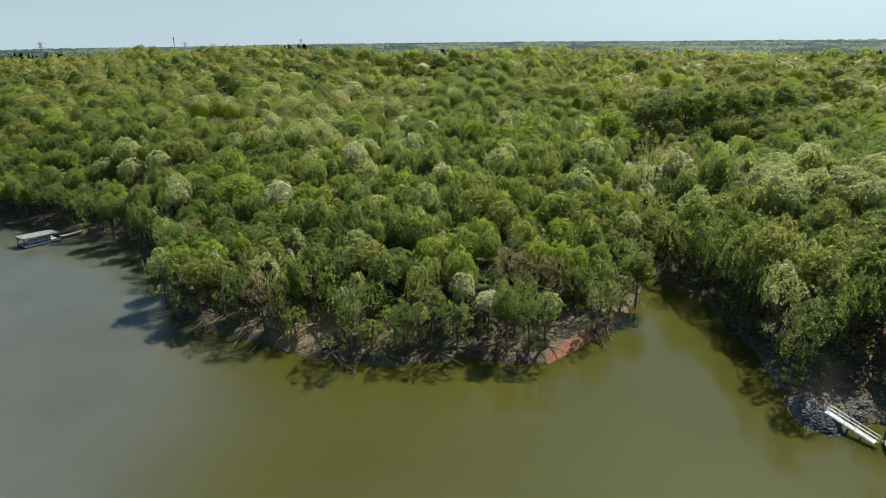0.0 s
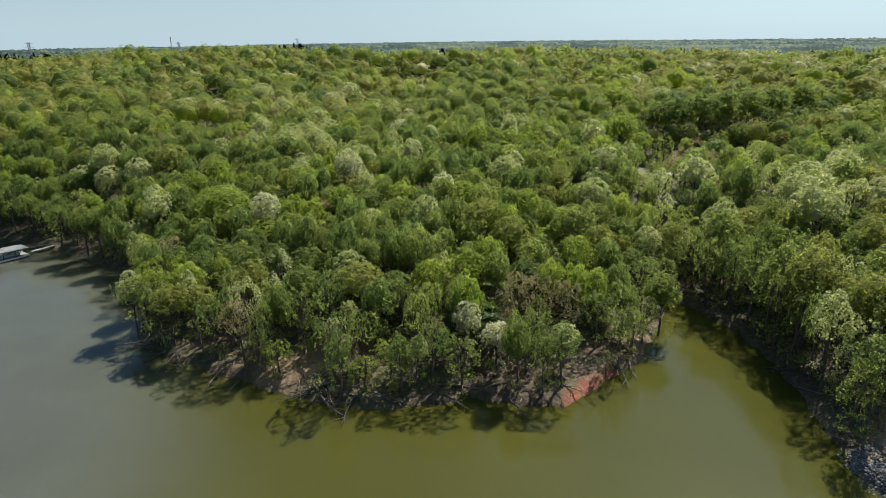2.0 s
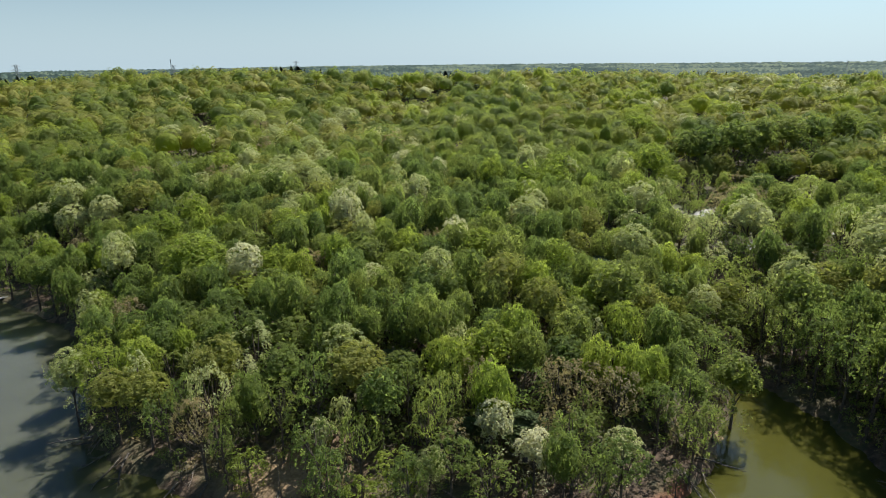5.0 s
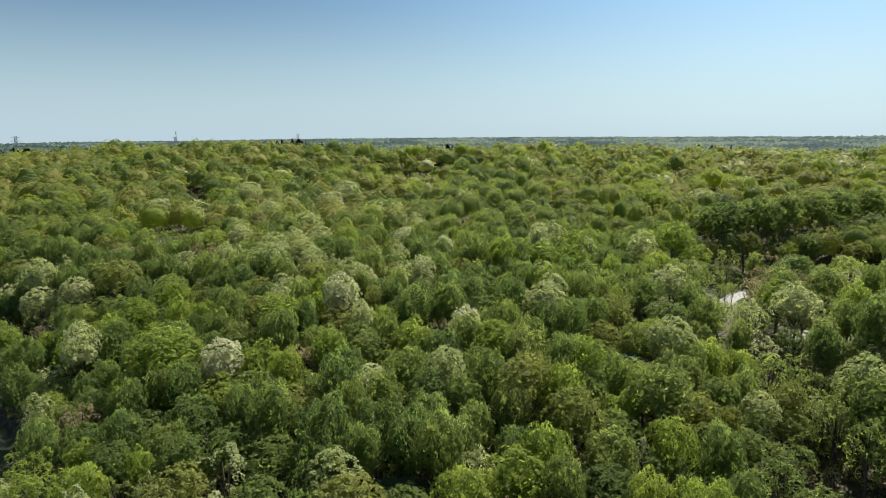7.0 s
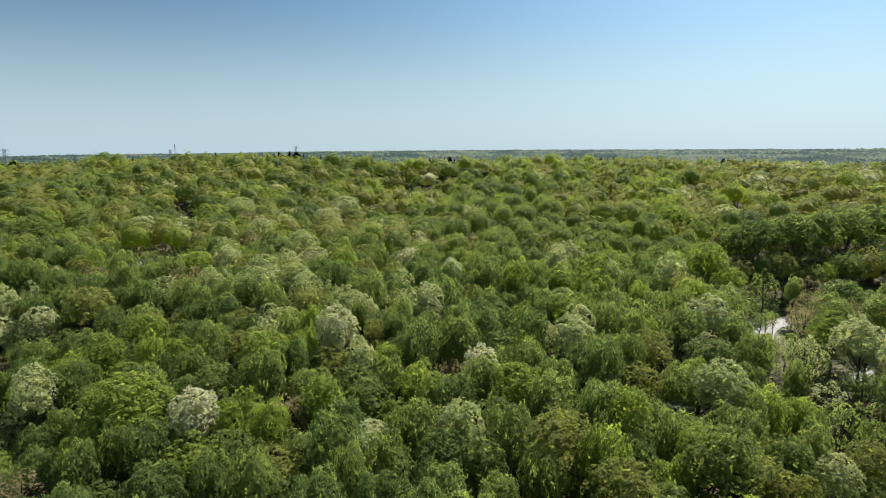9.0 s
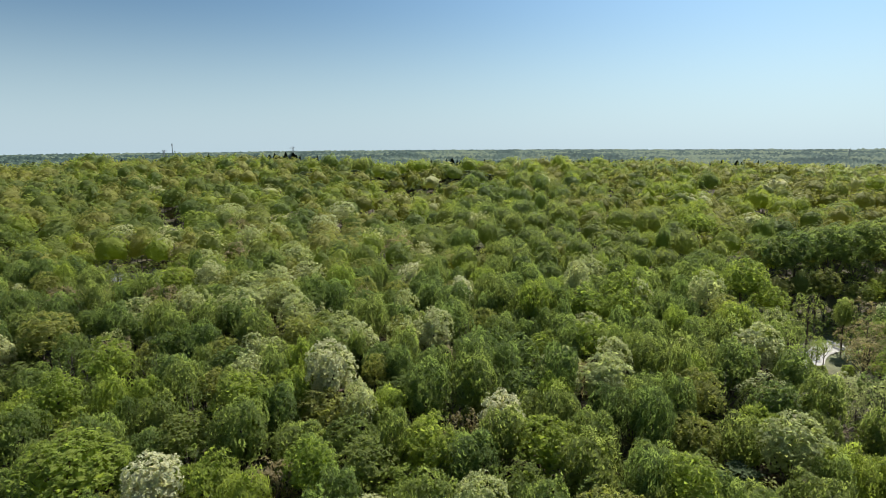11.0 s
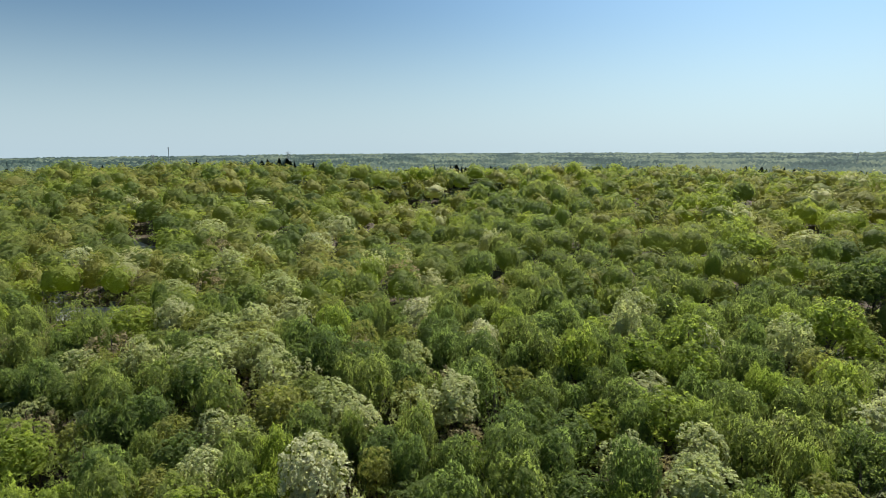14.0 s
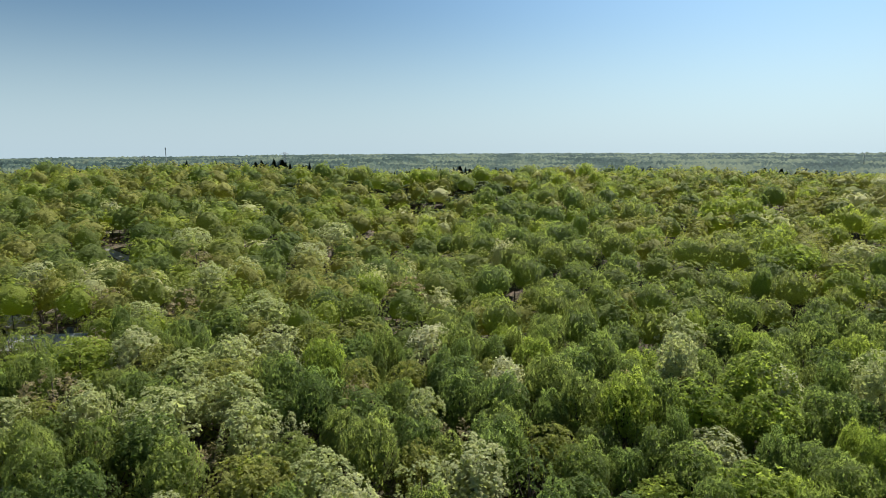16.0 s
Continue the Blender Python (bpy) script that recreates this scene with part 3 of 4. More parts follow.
LIME_TREES = [(-10, 142.7, 22.4, 3.4), (-51.5, 139, 22, 5.8), (-23.9, 137.1, 22.2, 3.0), (30.5, 198, 29.3, 4.6), (29.5, 190.5, 26.8, 3.8), (18.7, 174, 25.8, 4.6), (-63.5, 170, 24.2, 4.2),
              (58.8, 204, 30.7, 4.6), (19.4, 134, 22, 3.2), (26.5, 128.4, 18.8, 4.0), (-67.5, 160.5, 21.5, 4.2), (72.5, 260, 34.7, 5.2), (21.3, 194, 27, 4.4),
              (-70, 211, 28.0, 4.6), (68.2, 167, 22.5, 4.2)]
BANK_TREES = [(-57.5, 113, 14.5, 3.6), (-55, 107, 13.6, 4.0), (-8.7, 88.5, 8.0, 3.4), (-12.8, 85.4, 6.5, 2.8), (-27.8, 90.8, 6.6, 2.8)]
BUD_TREES = [(-5.2, 150, 20.8, 2.7), (-66.3, 198.5, 28, 4.4), (-60, 127, 14.8, 3.8), (13, 97.7, 17, 3.0), (-75, 270, 34, 5.0), (-97, 243, 31.0, 4.4), (-82, 240, 30.5, 4.6)]
OLIVE_TREES = [(83, 98, 21, 4.6), (67.5, 86, 19.5, 4.4), (63, 97, 20, 4.8), (-50, 101.5, 12.5, 3.2), (-44.5, 100, 13, 3.4), (-81.5, 182, 25.2, 5.0), (8.4, 127.5, 21.5, 4.0), (14, 118, 20, 3.8), (-14.6, 102, 16.0, 4.4), (-37, 106, 15.5, 3.8), (-28, 222, 27.8, 5.4)]
GROVE_TREES = [(96, 233, 34.5, 6.5), (106, 236, 35, 6.0), (87, 232, 33, 5.4), (118, 240, 35.5, 6.2), (130, 244, 36, 6.0), (143, 249, 36, 6), (80.5, 230, 31.5, 5.0)]
THIN_TREES = [(66.5, 187.5, 17.5, 1.7), (69.5, 190, 17.0, 1.6), (64.0, 185.5, 18.0, 1.8), (91, 228, 27, 4.2), (101, 229.5, 28, 4.4), (111.5, 231, 29, 4.4), (123, 235, 29.5, 4.6), (-86.5, 224.5, 27, 2.8), (-91.5, 220, 26, 3.0), (-82, 218, 26, 3.0), (-77, 219, 26.5, 3.2), (-80.5, 222.5, 26.5, 2.6), (-84.5, 220.5, 25.5, 2.8), (-89, 222, 26.5, 2.8), (-93.5, 223, 26.0, 2.6), (-97, 226, 26.5, 3.0), (-101.5, 236, 27.5, 3.0), (-106, 238, 27.0, 3.0)]
GREEN_TREES = [(-136, 248, 33.6, 5.5), (41.2, 105.6, 12.0, 3.8), (28, 124, 20.5, 4.4), (-23, 192, 26.8, 4.2), (-9.7, 201.5, 27.6, 4.4)]
STANDOUT = {"white": WHITE_TREES, "pale": PALE_TREES + PALE_SHORE + PALE_EAST, "lime": LIME_TREES, "edgelime": BANK_TREES, "bud": BUD_TREES, "olive": OLIVE_TREES, "oak": GREEN_TREES, "grove": GROVE_TREES, "thin": THIN_TREES}
CLEAR = [(97, 211, 32, 10), (70, 194, 7.5, 9.5), (81, 168.5, 15, 5), (-115, 311, 8, 4.0), (-123, 316, 6, 4.0), (-24, 91, 5.0, 4.0), (58.5, 65, 8, 6.5), (68, 70, 9, 6.5), (25.5, 88.0, 6.5, 4.6), (-88, 230, 8.5, 4.6), (-105, 244, 4, 3.4), (140, 430, 12, 8), (170, 262, 10, 7)]


def pick_kind(x, y, d, rng):
    u = rng.rand()
    warm = 0.5 + 0.5 * float(wave(np.float64(x), np.float64(y), 170, 21))
    if 375 < y < 425 and -125 < x < 20 and u < 0.3:
        return "pine"
    if d < 8 and y < 190 and u < 0.6:
        return rng.choice(["edge", "edge", "edge", "edgepale"])
    if y < 112 and d < 22 and x < 50:
        return rng.choice(["poplar", "ash", "oak", "thin", "greybud", "limeplume", "bud", "pine"], p=[0.07, 0.09, 0.06, 0.33, 0.18, 0.13, 0.09, 0.05])
    if x > 50 and y < 136:
        return rng.choice(["oak", "edge", "olive", "thin", "greybud"], p=[0.34, 0.24, 0.14, 0.18, 0.10])
    if x > 52 and y < 203:
        return rng.choice(["thin", "greybud", "poplar", "oak", "limeplume", "bud"], p=[0.30, 0.20, 0.2, 0.14, 0.08, 0.08])
    if -95 < x < -8 and 165 < y < 290 and u < 0.16:
        return rng.choice(["pale", "pale", "bud", "olive"])
    if x > 40 and y > 270 and u < 0.6:
        return rng.choice(["olive", "lime", "limeplume", "thin", "pale"], p=[0.45, 0.15, 0.2, 0.1, 0.1])
    if y > 320 and u < 0.4:
        return rng.choice(["olive", "olive", "lime", "oak"])
    if -30 < x < 70 and y > 215:
        return rng.choice(["poplar", "ash", "oak", "limeplume", "olive", "pale", "thin"], p=[0.30, 0.22, 0.22, 0.07, 0.09, 0.04, 0.06])
    if y > 215:
        return rng.choice(["oak", "olive", "lime", "poplar", "pale", "bud", "pine"], p=[0.50, 0.24 + 0.1 * warm, 0.12, 0.12 - 0.1 * warm, 0.02, 0.00, 0.00])
    return rng.choice(["poplar", "ash", "oak", "lime", "limeplume", "olive", "pale", "bud", "thin", "greybud", "pine"], p=[0.30, 0.23, 0.11, 0.04, 0.08, 0.05, 0.03, 0.02, 0.07, 0.05, 0.02])


def scatter():
    """Where the other trees stand and how wide their crowns are: crowns packed so that neighbours just meet."""
    rng = np.random.RandomState(7)
    pts, y = [], 58.0
    while y < 478:
        s = 2.6 + 1.6 * float(ramp01(y, 205, 280))
        half = 0.735 * (y + 14)
        xs = np.arange(-half - 8, half + 20, s)
        pts.append(np.stack([xs + rng.uniform(-0.5, 0.5, len(xs)) * s, y + rng.uniform(-0.5, 0.5, len(xs)) * s], -1))
        y += s
    pts = np.concatenate(pts)
    pts = pts[rng.permutation(len(pts))]
    d = inland(pts[:, 0], pts[:, 1])
    keep = (d > 0.6) & ~((d < 10) & (pts[:, 1] < 125) & (np.random.RandomState(8).rand(len(pts)) < 0.12))
    keep &= ~((pts[:, 0] > 62) & (pts[:, 0] < 125) & (pts[:, 1] > 150) & (pts[:, 1] < 203) & (rng.rand(len(pts)) < 0.5))
    for x, y, rx, ry in CLEAR:
        keep &= ((pts[:, 0] - x) / rx) ** 2 + ((pts[:, 1] - y) / ry) ** 2 > 1
    cells, out = {}, []

    def near(x, y, r):
        cx, cy = int(x // 10), int(y // 10)
        for ax in (cx - 1, cx, cx + 1):
            for ay in (cy - 1, cy, cy + 1):
                for px, py, pr in cells.get((ax, ay), ()):
                    if (px - x) ** 2 + (py - y) ** 2 < ((0.58 if x > 50 and y < 132 else 0.66 if y < 215 else 0.69) * (pr + r)) ** 2:
                        return True
        return False

    for rows in STANDOUT.values():
        for x, y, _, r in rows:
            cells.setdefault((int(x // 10), int(y // 10)), []).append((x, y, r))
    for grade in (1.0, 0.8, 0.62):
        for (x, y), di in zip(pts[keep], d[keep]):
            r = grade * (3.9 + 2.3 * float(ramp01(y, 205, 285))) * rng.uniform(0.85, 1.15) * (0.82 if di < 14 else 1.0)
            if not near(x, y, r):
                cells.setdefault((int(x // 10), int(y // 10)), []).append((x, y, r))
                out.append((x, y, di, r))
    return np.array(out)


def far_sets():
    """Cheaper crowns for the woods further back, in two grades: leaf tufts, and the lumpy body that they grow on."""
    out = {}
    for grade, (n, s, level) in enumerate(((1000, 0.33, 2), (480, 0.44, 2))):
        for shape in ("dome", "plume", "sparse", "pine"):
            rows = []
            for j in range(6):
                rng = np.random.RandomState(900 + j)
                body = None
                if shape == "dome":
                    v, _, body = crown_dome(rng, n, s, clumps=15 + 2 * j, low=0.16 + 0.02 * j, level=level, loose=0.03, flat=0.8, heart=0.82, ruffle=0.25, lobe=(0.22, 0.40), spray=7, puff=0.10, solid=True)
                elif shape == "plume":
                    v, _, body = crown_plume(rng, n, s * 0.9, stems=12 + j, low=0.30, level=level, heart=0.82, solid=True)
                elif shape == "sparse":
                    v, _ = crown_dome(rng, n, s, clumps=24, low=0.36, level=0, loose=0.12, flat=0.95, lobe=(0.14, 0.28), open_=0.04)
                else:
                    v, _ = crown_pine(rng, n, s * 2.0)
                rows.append((v, body, level))
            out[shape, grade] = rows
    return out


def grow_woods():
    rng = np.random.RandomState(11)
    for kind, rows in STANDOUT.items():
        for x, y, top, r in rows:
            z = float(land_z(x, y))
            plant(kind, x, y, z, top + 0.7 - z, r * (1.06 if y > 115 and kind != "pale" else 1.0), rng)
    rows = scatter()
    zs = land_z(rows[:, 0], rows[:, 1], rows[:, 2])
    far, hulls, crowns = {}, {}, far_sets()
    stems_v = []
    for (x, y, di, wide), z in zip(rows, zs):
        kind = pick_kind(x, y, di, rng)
        edge = 17.0 if x > 48 and y < 128 else 12.5
        tall = (edge + (13.8 - edge) * float(ramp01(di, 2, 42))) * rng.uniform(0.84, 1.16) + 1.2 * float(ramp01(y, 200, 320))
        tall *= 0.86 + 0.14 * min(wide / 3.9, 1.15)
        if 62 < x < 125 and 148 < y < 203:
            tall *= 0.85
        if abs(x + 88 - 0.62 * (229 - y)) < 9 and 196 < y < 229:      # low growth below the houses
            tall = min(tall, 20.5 + 0.29 * (229 - y) - z)
            if tall < 5:
                continue
            wide = min(wide, tall * 0.4)
        if abs(x + 115 - 0.5 * (311 - y)) < 5 and 245 < y < 309:      # and below the hillside road
            tall = min(tall, 24.0 + 0.157 * (311 - y) - z)
            if tall < 4:
                continue
            wide = min(wide, tall * 0.45)
        if abs(x - 54 - 0.46 * (y - 160)) < 5 and 150 < y < 200:      # and before the gravel drive
            tall = min(tall, 10.0 + 0.30 * (197 - y) - z)
            if tall < 3:
                continue
            wide = min(wide, tall * 0.4)
        wide *= (1.06 if KINDS[kind][0] == "plume" else 1.02) - 0.02 * float(ramp01(y, 215, 250))
        if KINDS[kind][0] == "plume":
            tall *= 1.10
            wide *= 0.95
        if kind == "pine":
            tall *= 0.66
            wide *= 1.5
        if y < 222 and abs(x + 4) < 0.76 * (y + 14) + 6:
            plant(kind, x, y, z, tall, wide, rng)
        else:
            shape, colour = KINDS[kind][:2]
            v, body, level = crowns[shape if shape not in ("edge", "deep") else "dome", int(y > 300)][rng.randint(6)]
            a, own = rng.uniform(0, 6.28), rng.rand()
            c, s = math.cos(a), math.sin(a)
            for form, store in ((v, far), (body, hulls)):
                if form is not None:
                    w = np.stack([(form[:, 0] * c - form[:, 1] * s) * wide / WIDE + x, (form[:, 0] * s + form[:, 1] * c) * wide / WIDE + y, form[:, 2] * tall / TALL + z], -1)
                    store.setdefault(colour, []).append((w, np.full(len(w), own), level))
            b = np.array([(-0.2, -0.15, -0.5), (0.2, -0.15, -0.5), (0, 0.22, -0.5), (0, 0, tall * 0.8)]) + (x, y, z)
            stems_v.append(b)
    for colour, rows in far.items():
        look_of = {"pine": "dark pines", "green": "fresh green trees", "lime": "yellow-green trees", "pale": "pale silvery trees",
                   "white": "white blossoming trees", "bud": "reddish budding trees", "olive": "olive-green trees"}[colour]
        wood = thing("woodland", "dense spring woodland of " + look_of + " on the hillside", "woods", kind="stuff",
                     data=tri_mesh("woodland", np.concatenate([r[0] for r in rows]), LEAVES[colour + "_far"], {"tint": np.concatenate([r[1] for r in rows])}))
        base, faces = 0, []
        for w, _, level in hulls.get(colour, ()):
            faces.append(NETS[level][1] + base)
            base += len(w)
        if faces:
            rows = hulls[colour]
            tagged(part("crowns", mesh_of("crowns", np.concatenate([r[0] for r in rows]), np.concatenate(faces), LEAVES[colour + "_far"],
                                          {"tint": np.concatenate([r[1] for r in rows])}, True), wood), kind="stuff")
    v = np.concatenate(stems_v)
    base = np.arange(len(stems_v))[:, None, None] * 4
    f = (base + np.array([(0, 1, 3), (1, 2, 3), (2, 0, 3)])).reshape(-1, 3)
    thing("woodland_trunks", "grey-brown trunks of the woodland on the hillside", "trunks", kind="stuff", data=mesh_of("woodland_trunks", v, f, BARK))


grow_woods()



def undergrowth():
    """Saplings and shrubs along the water's edge and on the bank."""
    rng = np.random.RandomState(31)
    shapes = []
    for j, colour in enumerate(("green", "pale", "bud", "lime", "green")):
        r = np.random.RandomState(300 + j)
        v, tips = crown_dome(r, 420, 0.50, clumps=16, low=0.12, level=0, flat=0.95, lobe=(0.16, 0.34))
        shapes.append((tri_mesh("crown", v, LEAVES[colour]), trunk_mesh("trunk", r, tips, 8, 0.22, 4)))
    count = 0
    while count < 290:
        x, y = rng.uniform(-105, 78), rng.uniform(60, 165)
        d = float(inland(x, y))
        if not 0.3 < d < 17 or rng.rand() < d / 26 or (x - 60) ** 2 + (y - 65) ** 2 < 20 or ((x + 24) / 5) ** 2 + ((y - 91) / 4) ** 2 < 0.7 or (x - 24) ** 2 + (y - 86.5) ** 2 < 18:
            continue
        crown, trunk = shapes[rng.choice(5, p=[0.36, 0.24, 0.16, 0.08, 0.16])]
        h = rng.uniform(1.6, 5.5)
        w = h * rng.uniform(0.20, 0.32)
        m = Matrix.LocRotScale((x, y, float(land_z(x, y))), Euler((rng.normal(0, 0.08), rng.normal(0, 0.08), rng.uniform(0, 6.28))), (w / WIDE, w / WIDE, h / TALL))
        tree = thing("sapling", "slender young tree in sparse spring leaf on the lake bank", "sapling", "saplings on the bank", at=m)
        part("trunk", trunk, tree)
        part("crown", crown, tree)
        count += 1
    for _ in range(200):
        x, y = rng.uniform(64, 128), rng.uniform(186, 225)
        if abs(x - 54 - 0.46 * (y - 160)) < 8 and y < 206:
            continue
        crown, trunk = shapes[rng.choice(5, p=[0.40, 0.14, 0.06, 0.10, 0.30])]
        h = rng.uniform(2.5, 7.0)
        w = h * rng.uniform(0.38, 0.55)
        m = Matrix.LocRotScale((x, y, float(land_z(x, y))), Euler((0, 0, rng.uniform(0, 6.28))), (w / WIDE, w / WIDE, h / TALL))
        tree = thing("shrub", "low leafy green shrub in a woodland clearing", "shrub", "shrubs in the clearing", at=m)
        part("trunk", trunk, tree)
        part("crown", crown, tree)


undergrowth()


def understory():
    """Young leafy growth under the canopy, seen in the gaps between crowns."""
    rng = np.random.RandomState(35)
    x, y = rng.uniform(-175, 175, 21000), rng.uniform(95, 300, 21000)
    d = inland(x, y)
    good = (d > 9) & ((y < 226) | ((x > -130) & (x < -65))) & ((np.abs(x - 54 - 0.46 * (y - 160)) > 6) | (y < 165) | (y > 205)) & (((x - 80) / 16) ** 2 + ((y - 169) / 6) ** 2 > 1) & (np.abs(x + 4) < 0.76 * (y + 14) + 6) & (((x - 97) / 34) ** 2 + ((y - 211) / 12) ** 2 > 1) & (((x + 89) / 9) ** 2 + ((y - 230) / 5) ** 2 > 1) & ((y < 262) | (x < -112))
    x, y, d = x[good], y[good], d[good]
    z = land_z(x, y, d)
    tufts, tint = [], []
    for j in range(len(x)):
        q = sphere(16, rng)
        q[:, 2] = np.abs(q[:, 2])
        h = rng.uniform(0.8, 5.5)
        tufts.append(leaves(np.array([x[j], y[j], z[j] + h]) + q * (1.3, 1.3, 0.8) * rng.uniform(0.6, 1.2), q + (0, 0, 0.6), 0.5, rng))
        tint.append(np.full(48, rng.rand()))
    thing("understory", "young green growth under the woodland canopy", "undergrowth", kind="stuff",
          data=tri_mesh("understory", np.concatenate(tufts), LEAVES["green_far"], {"tint": np.concatenate(tint)}))


understory()


def brush():
    """Thin bare stems and low brush under the trees of the bank."""
    rng = np.random.RandomState(37)
    stems, low = [], []
    while len(stems) < 900:
        x, y = rng.uniform(-105, 78), rng.uniform(60, 160)
        d = float(inland(x, y))
        if not 0.8 < d < 26 or (x - 59) ** 2 + (y - 65) ** 2 < 30 or (x - 25) ** 2 + (y - 88) ** 2 < 22:
            continue
        z, h = float(land_z(x, y)), rng.uniform(3.0, 9.0)
        lean = rng.normal(0, 0.10, 2) * h
        top = np.array([x + lean[0], y + lean[1], z + h])
        stems.append(([(x, y, z - 0.3), (x + lean[0] * 0.35, y + lean[1] * 0.35, z + h * 0.5), top], [0.075, 0.05, 0.02]))
        for _ in range(3):
            f = rng.uniform(0.4, 0.9)
            root = np.array([x, y, z]) * (1 - f) + top * f
            stems.append(([root, root + rng.normal(0, 0.5, 3) + (0, 0, 0.7)], [0.03, 0.012]))
        if d < 14:
            c = np.array([x, y, z]) + rng.normal(0, 1.2, 3) * (1, 1, 0)
            c[2] = float(land_z(c[0], c[1])) + 0.25
            q = sphere(26, rng)
            low.append(leaves(c + q * (1.0, 1.0, 0.5) * rng.uniform(0.5, 1.3), q + (0, 0, 0.4), 0.34, rng))
    v, q = tubes(stems, 4)
    thing("understory_stems", "thin bare grey stems under the trees on the lake bank", "saplings", kind="stuff", data=mesh_of("understory_stems", v, q, BARK))
    v = np.concatenate(low)
    thing("brush", "low brown and olive brush on the lake bank", "brush", kind="stuff", data=tri_mesh("brush", v, LEAVES["bud_far"], {"tint": np.repeat(rng.rand(len(v) // 78), 78)}))


brush()


def driftwood():
    """Fallen trunks with broken boughs, lying on the bank and into the water."""
    rng = np.random.RandomState(41)
    kinds = []
    for j in range(5):
        n = 5 + j
        line = [np.array([s, 0.25 * math.sin(s * 0.7 + j), 0.08 * math.sin(s + j)]) for s in np.linspace(0, 7.5, 6)]
        paths = [(line, [0.20, 0.18, 0.15, 0.12, 0.08, 0.03])]
        for _ in range(n):
            s = rng.uniform(1.5, 7.0)
            root = np.array([s, 0.25 * math.sin(s * 0.7 + j), 0.05])
            tip = root + np.array([rng.uniform(0.5, 2.2), rng.uniform(-1.6, 1.6), rng.uniform(-0.1, 1.1)])
            paths.append(([root, (root + tip) / 2 + rng.normal(0, 0.12, 3), tip], [0.07, 0.05, 0.015]))
        v, q = tubes(paths, 5, True)
        kinds.append(mesh_of("fallen_log", v, q, DRIFT if j % 3 else DARK_WOOD, smooth=True))
    spots = np.concatenate([SHORE[9:25], SHORE[28:34]])
    for j in range(70):
        k = rng.randint(len(spots) - 1)
        a, b = spots[k], spots[k + 1]
        if np.hypot(*(b - a)) > 14 or 18 < a[0] < 28:
            continue
        p = a + (b - a) * rng.rand()
        along = (b - a) / np.hypot(*(b - a))
        p = p + np.array([-along[1], along[0]]) * rng.uniform(0.2, 4.5)
        out = math.atan2(along[1], along[0]) - rng.uniform(0.2, 2.6)
        z = max(float(land_z(p[0], p[1])), 0.1)
        s = rng.uniform(0.5, 1.1) if p[0] < 45 else rng.uniform(0.3, 0.6)
        thing("fallen_log", "weathered grey fallen log with broken boughs at the waterline", "log", "fallen logs on the shore",
              at=Matrix.LocRotScale((p[0], p[1], z + 0.12), Euler((rng.uniform(-0.4, 0.4), rng.uniform(0.0, 0.12), out)), (s, s, s)), data=kinds[j % 5])


driftwood()


def riprap():
    """Grey broken stone laid against the bank by the gangway."""
    rng = np.random.RandomState(51)
    stones = []
    for j in range(6):
        bm = bmesh.new()
        bmesh.ops.create_icosphere(bm, subdivisions=1, radius=0.5)
        for v in bm.verts:
            v.co *= rng.uniform(0.62, 1.25)
            v.co.z *= 0.72
        stones.append(bm_mesh("stone", bm, STONE))
    heap = thing("riprap", "bank of loose grey broken stones beside the gangway", "rock bank")
    net, tri = NETS[1]
    rubble = []
    while len(rubble) < 1300:
        x, y = (rng.uniform(52.6, 58.5), rng.uniform(59.6, 70)) if len(rubble) < 780 else (rng.uniform(58, 74), rng.uniform(61.0, 70.0))
        d = float(inland(x, y))
        if -1.2 < d < (3.2 if len(rubble) < 780 else 5.0):
            size = rng.uniform(0.13, 0.27) * rng.uniform(0.7, 1.2, 3)
            rubble.append((net * rng.uniform(0.65, 1.2, (len(net), 1)) * size + (x, y, max(float(land_z(x, y, np.float64(d))), -0.2) + 0.05))[tri].reshape(-1, 3))
    tagged(part("rubble", tri_mesh("rubble", np.concatenate(rubble), STONE), heap), kind="stuff")
    count = 0
    while count < 300:
        x, y = (rng.uniform(52.6, 58.5), rng.uniform(59.6, 70)) if count < 170 else (rng.uniform(58, 74), rng.uniform(61.0, 70.0))
        d = float(inland(x, y))
        if not -1.0 < d < (3.4 if count < 170 else 5.0):
            continue
        s = rng.uniform(0.26, 0.52)
        part("stone", stones[rng.randint(6)], heap, at=Matrix.LocRotScale((x, y, max(float(land_z(x, y, np.float64(d))), -0.15) + 0.08 * s), Euler(rng.uniform(0, 6.28, 3)), (s, s * rng.uniform(0.7, 1.2), s)))
        count += 1


riprap()


def rod(a, b, r, material, name, sides=6):
    v, q = tubes([([np.array(a), np.array(b)], [r, r])], sides)
    return mesh_of(name, v, q, material)


